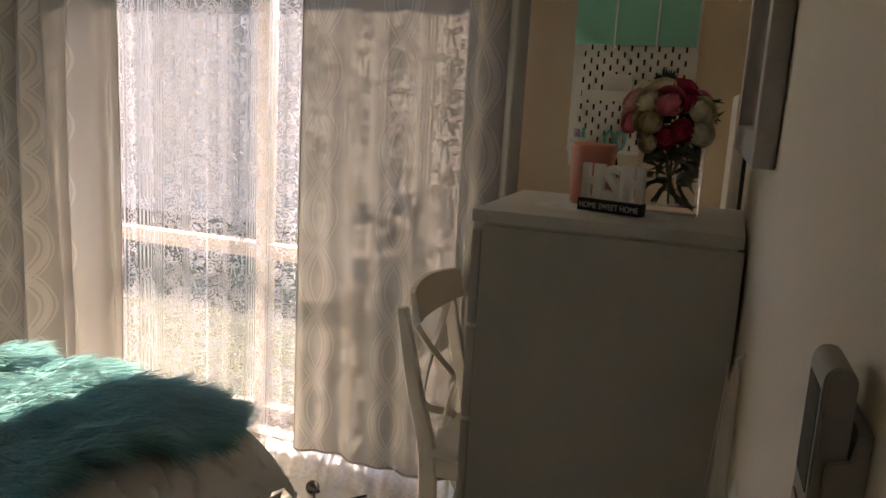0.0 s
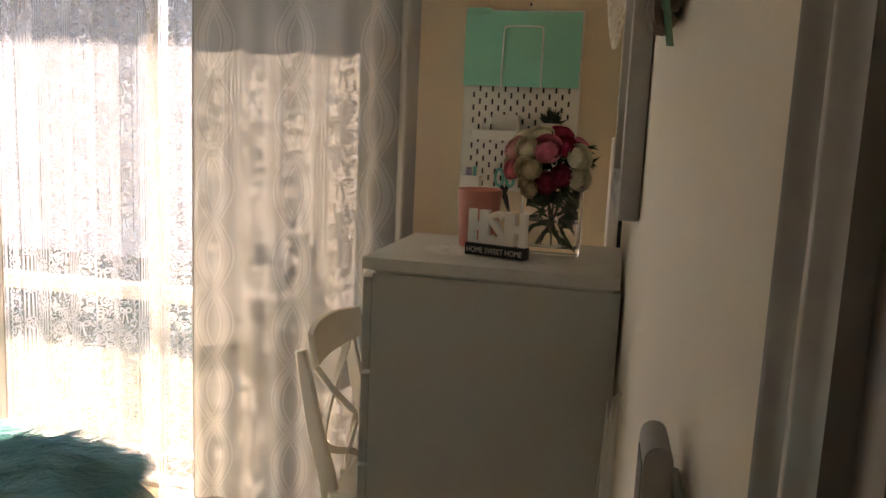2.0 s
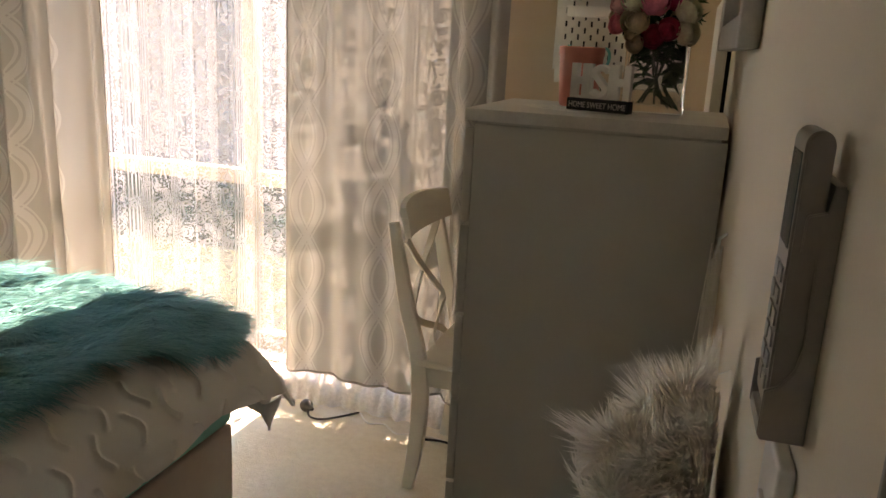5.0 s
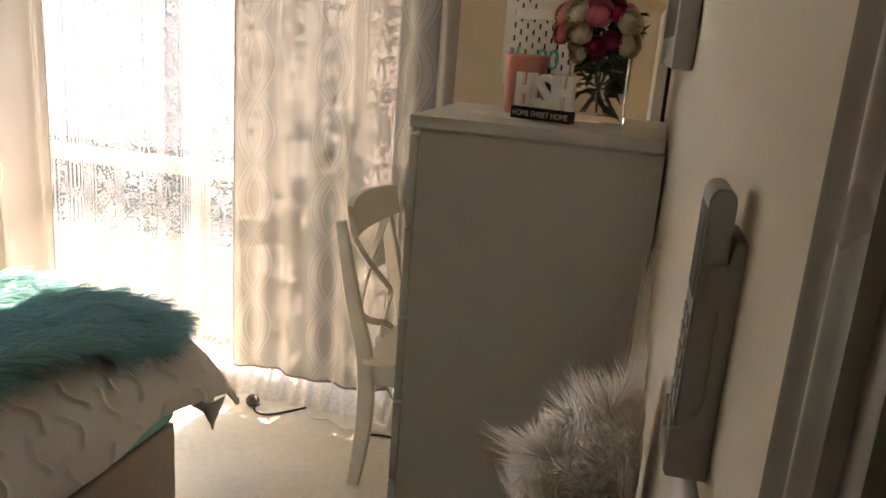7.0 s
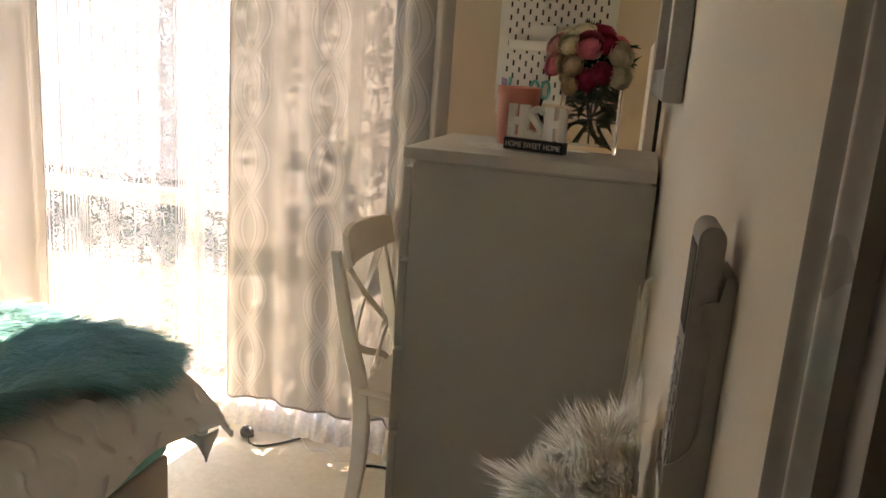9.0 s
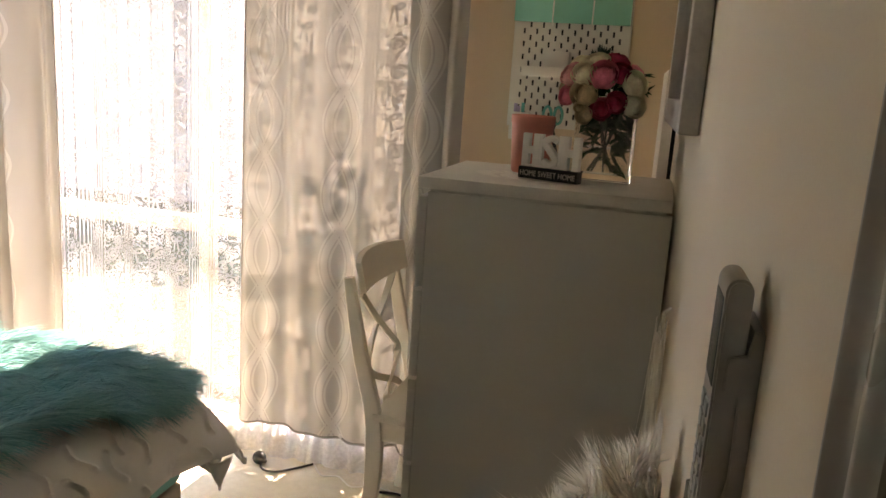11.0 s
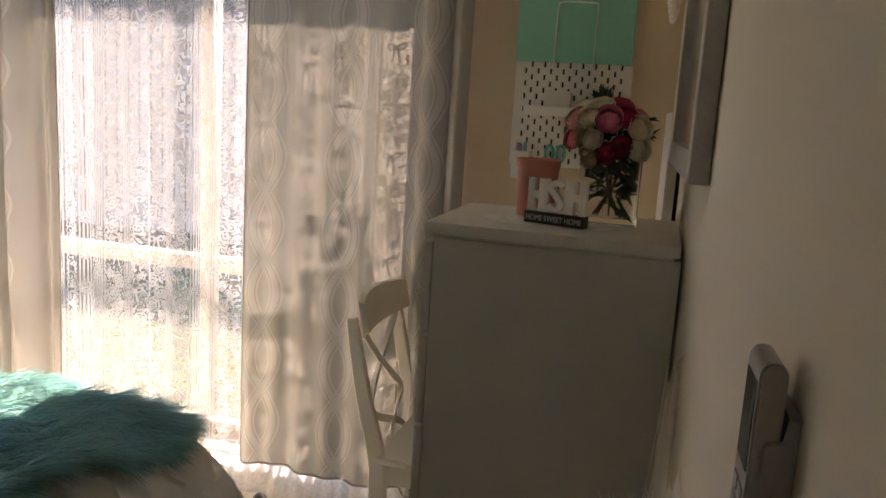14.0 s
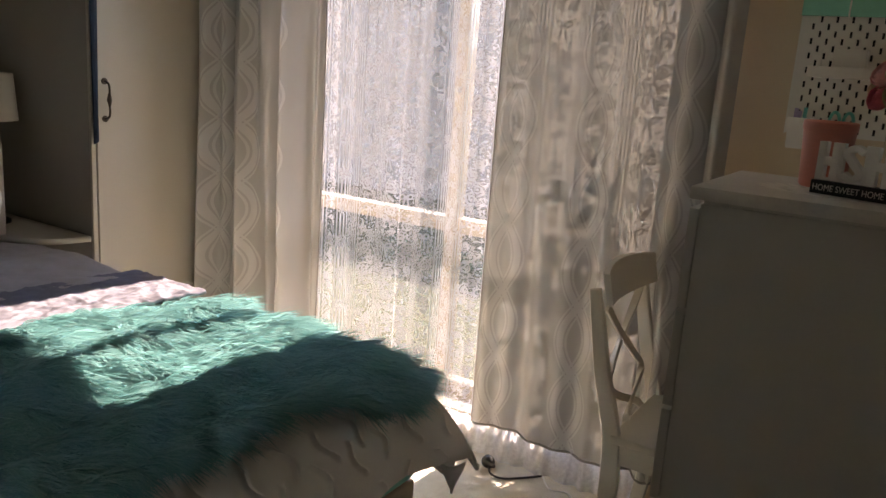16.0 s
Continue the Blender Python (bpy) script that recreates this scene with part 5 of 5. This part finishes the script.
# long pale strands hanging down the wall by the chest
tas = thing("fringe_hanging", RW @ pose(-0.012, 0.83, 1.10), "long pale fringe hanging against the wall", "fringe")
N = 130
root = np.stack([rs.normal(0, 0.006, N), rs.uniform(-0.012, 0.012, N), rs.uniform(-0.12, 0.0, N)], axis=1)
spread = rs.uniform(-1, 1, N)
way = np.stack([rs.normal(-0.004, 0.004, N), spread * 0.16, -rs.uniform(0.2, 0.5, N)], axis=1)
bend = np.stack([rs.normal(0, 0.006, N), rs.normal(0, 0.05, N), -rs.uniform(0, 0.08, N)], axis=1)
root[:, 0] = np.clip(root[:, 0], -0.01, 0.006)
ob = strand_mesh("fur", root, way, bend, 0.0022, M["white_fur"])
ob.parent = tas
part("loop", tube([(0.011, 0, 0.02), (0.0, 0, 0.01), (0.0, 0, -0.03)], 0.003, 6), M["rattan"], tas)


# ---- wardrobe corner ----
ward = thing("wardrobe", pose(0, 0, 0), "cream built-in wardrobe with a plain hinged door", "wardrobe")
WF = -2.955
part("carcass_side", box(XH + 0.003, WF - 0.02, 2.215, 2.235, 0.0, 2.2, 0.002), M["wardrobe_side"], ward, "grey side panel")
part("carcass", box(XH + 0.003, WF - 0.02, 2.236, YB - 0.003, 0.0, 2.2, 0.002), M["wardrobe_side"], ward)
part("edge_trim", box(WF - 0.0195, WF - 0.004, 2.212, 2.232, 0.0, 2.2, 0.004), M["wardrobe"], ward, "cream rounded edge strip")
wd = part("door", box(WF - 0.018, WF, 2.236, 2.815, 0.05, 2.19, 0.003), M["wardrobe"], ward)
hp = smooth_path([(WF, 2.272, 1.305), (WF + 0.026, 2.272, 1.298), (WF + 0.034, 2.272, 1.275), (WF + 0.030, 2.272, 1.235), (WF + 0.034, 2.272, 1.19), (WF + 0.026, 2.272, 1.165), (WF, 2.272, 1.158)], 30)
hbm = tube(hp, 0.0042, 8)
for z in (1.305, 1.158):
    tube([(WF, 2.272, z), (WF + 0.004, 2.272, z)], 0.013, 12, hbm)
tube([(WF + 0.033, 2.272, 1.26), (WF + 0.031, 2.272, 1.235), (WF + 0.033, 2.272, 1.21)], [0.005, 0.010, 0.005], 10, hbm)
part("handle", hbm, M["bronze"], wd, "antique bronze drop handle")
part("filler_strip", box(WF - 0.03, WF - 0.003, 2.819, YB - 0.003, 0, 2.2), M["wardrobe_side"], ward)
sh = grid(lambda u, v: Vector((XH + 0.02 + 0.62 * u, 2.213 - (0.30 * (1 - u ** 3) ** 0.5 + 0.006) * v, 0.0)), 24, 8)
shelf = tagged(part("bedside_shelf", sh, M["wardrobe"], None, m=pose(0, 0, 0.672)), "cream rounded bedside shelf fixed to the wardrobe", "shelf")
sm = shelf.modifiers.new("thick", "SOLIDIFY")
sm.thickness, sm.offset = 0.022, 0
scarf = grid(lambda u, v: Vector((WF + 0.004 + 0.012 * math.sin(u * 5) * (1 - v) + 0.010, 2.20 + 0.045 * u * (0.55 + 0.45 * v) + 0.012 * (1 - v), 1.06 + 0.03 * u + 1.13 * v)), 8, 30)
scf = tagged(part("scarf", scarf, M["denim"]), "dark blue cloth hanging over the wardrobe door edge", "scarf")
sfm = scf.modifiers.new("thick", "SOLIDIFY")
sfm.thickness, sfm.offset = 0.004, 1
lamp = thing("table_lamp", pose(-3.44, 2.08, 0.684), "unlit table lamp with a white drum shade", "lamp")
part("lamp_base", lathe([(0.06, 0), (0.06, 0.012), (0.03, 0.03), (0.008, 0.04)], 28), M["bronze"], lamp, "dark lamp base")
part("stand", lathe([(0.008, 0.04), (0.009, 0.2), (0.007, 0.45)], 14), M["rattan"], lamp)
shd = lathe([(0.105, 0.43), (0.092, 0.62), (0.090, 0.62), (0.103, 0.43)], 36)
part("shade", shd, M["shade"], lamp)
tagged(part("wall_batten", box(XH + 0.001, XH + 0.03, 2.02, 2.06, 0.7, 2.2, 0.003), M["trim"]), "narrow cream upright batten on the wall", "batten", kind="structure")


# ---- cables on the floor ----
cab = thing("power_plug", pose(0, 0, 0), "black moulded power plug with a short lead on the carpet", "plug")
pgb = lathe([(0.012, 0), (0.020, 0.004), (0.022, 0.016), (0.018, 0.028), (0.009, 0.036), (0.006, 0.050)], 20)
part("plug_body", pgb, M["rubber"], cab, m=pose(-1.372, 2.745, 0.0245, 90, 0, 60) @ Matrix.Scale(1.15, 4))
pins = tube([(-0.006, 0, 0), (-0.006, 0, -0.016)], 0.002, 6)
tube([(0.006, 0, 0), (0.006, 0, -0.016)], 0.002, 6, pins)
part("pins", pins, M["silver"], cab, m=pose(-1.372, 2.745, 0.0245, 90, 0, 60) @ Matrix.Scale(1.15, 4))
part("lead", tube(smooth_path([(-1.345, 2.722, 0.021), (-1.32, 2.690, 0.008), (-1.27, 2.690, 0.006), (-1.215, 2.74, 0.006), (-1.165, 2.80, 0.006)], 24), 0.0042, 8), M["rubber"], cab)
wl = thing("white_cable", pose(0, 0, 0), "thin white cable trailing over the carpet", "cable")
part("lead", tube(smooth_path([(-1.163, 2.803, 0.005), (-1.10, 2.735, 0.004), (-1.04, 2.75, 0.004), (-0.97, 2.70, 0.004), (-0.90, 2.73, 0.004), (-0.80, 2.72, 0.004)], 30), 0.003, 6), M["white"], wl)
bl = thing("black_cable", pose(0, 0, 0), "black cable lying on the carpet behind the chair", "cable")
part("lead", tube(smooth_path([(-0.93, 2.76, 0.005), (-0.885, 2.70, 0.006), (-0.80, 2.71, 0.006), (-0.70, 2.69, 0.005), (-0.55, 2.70, 0.005)], 30), 0.0045, 8), M["rubber"], bl)
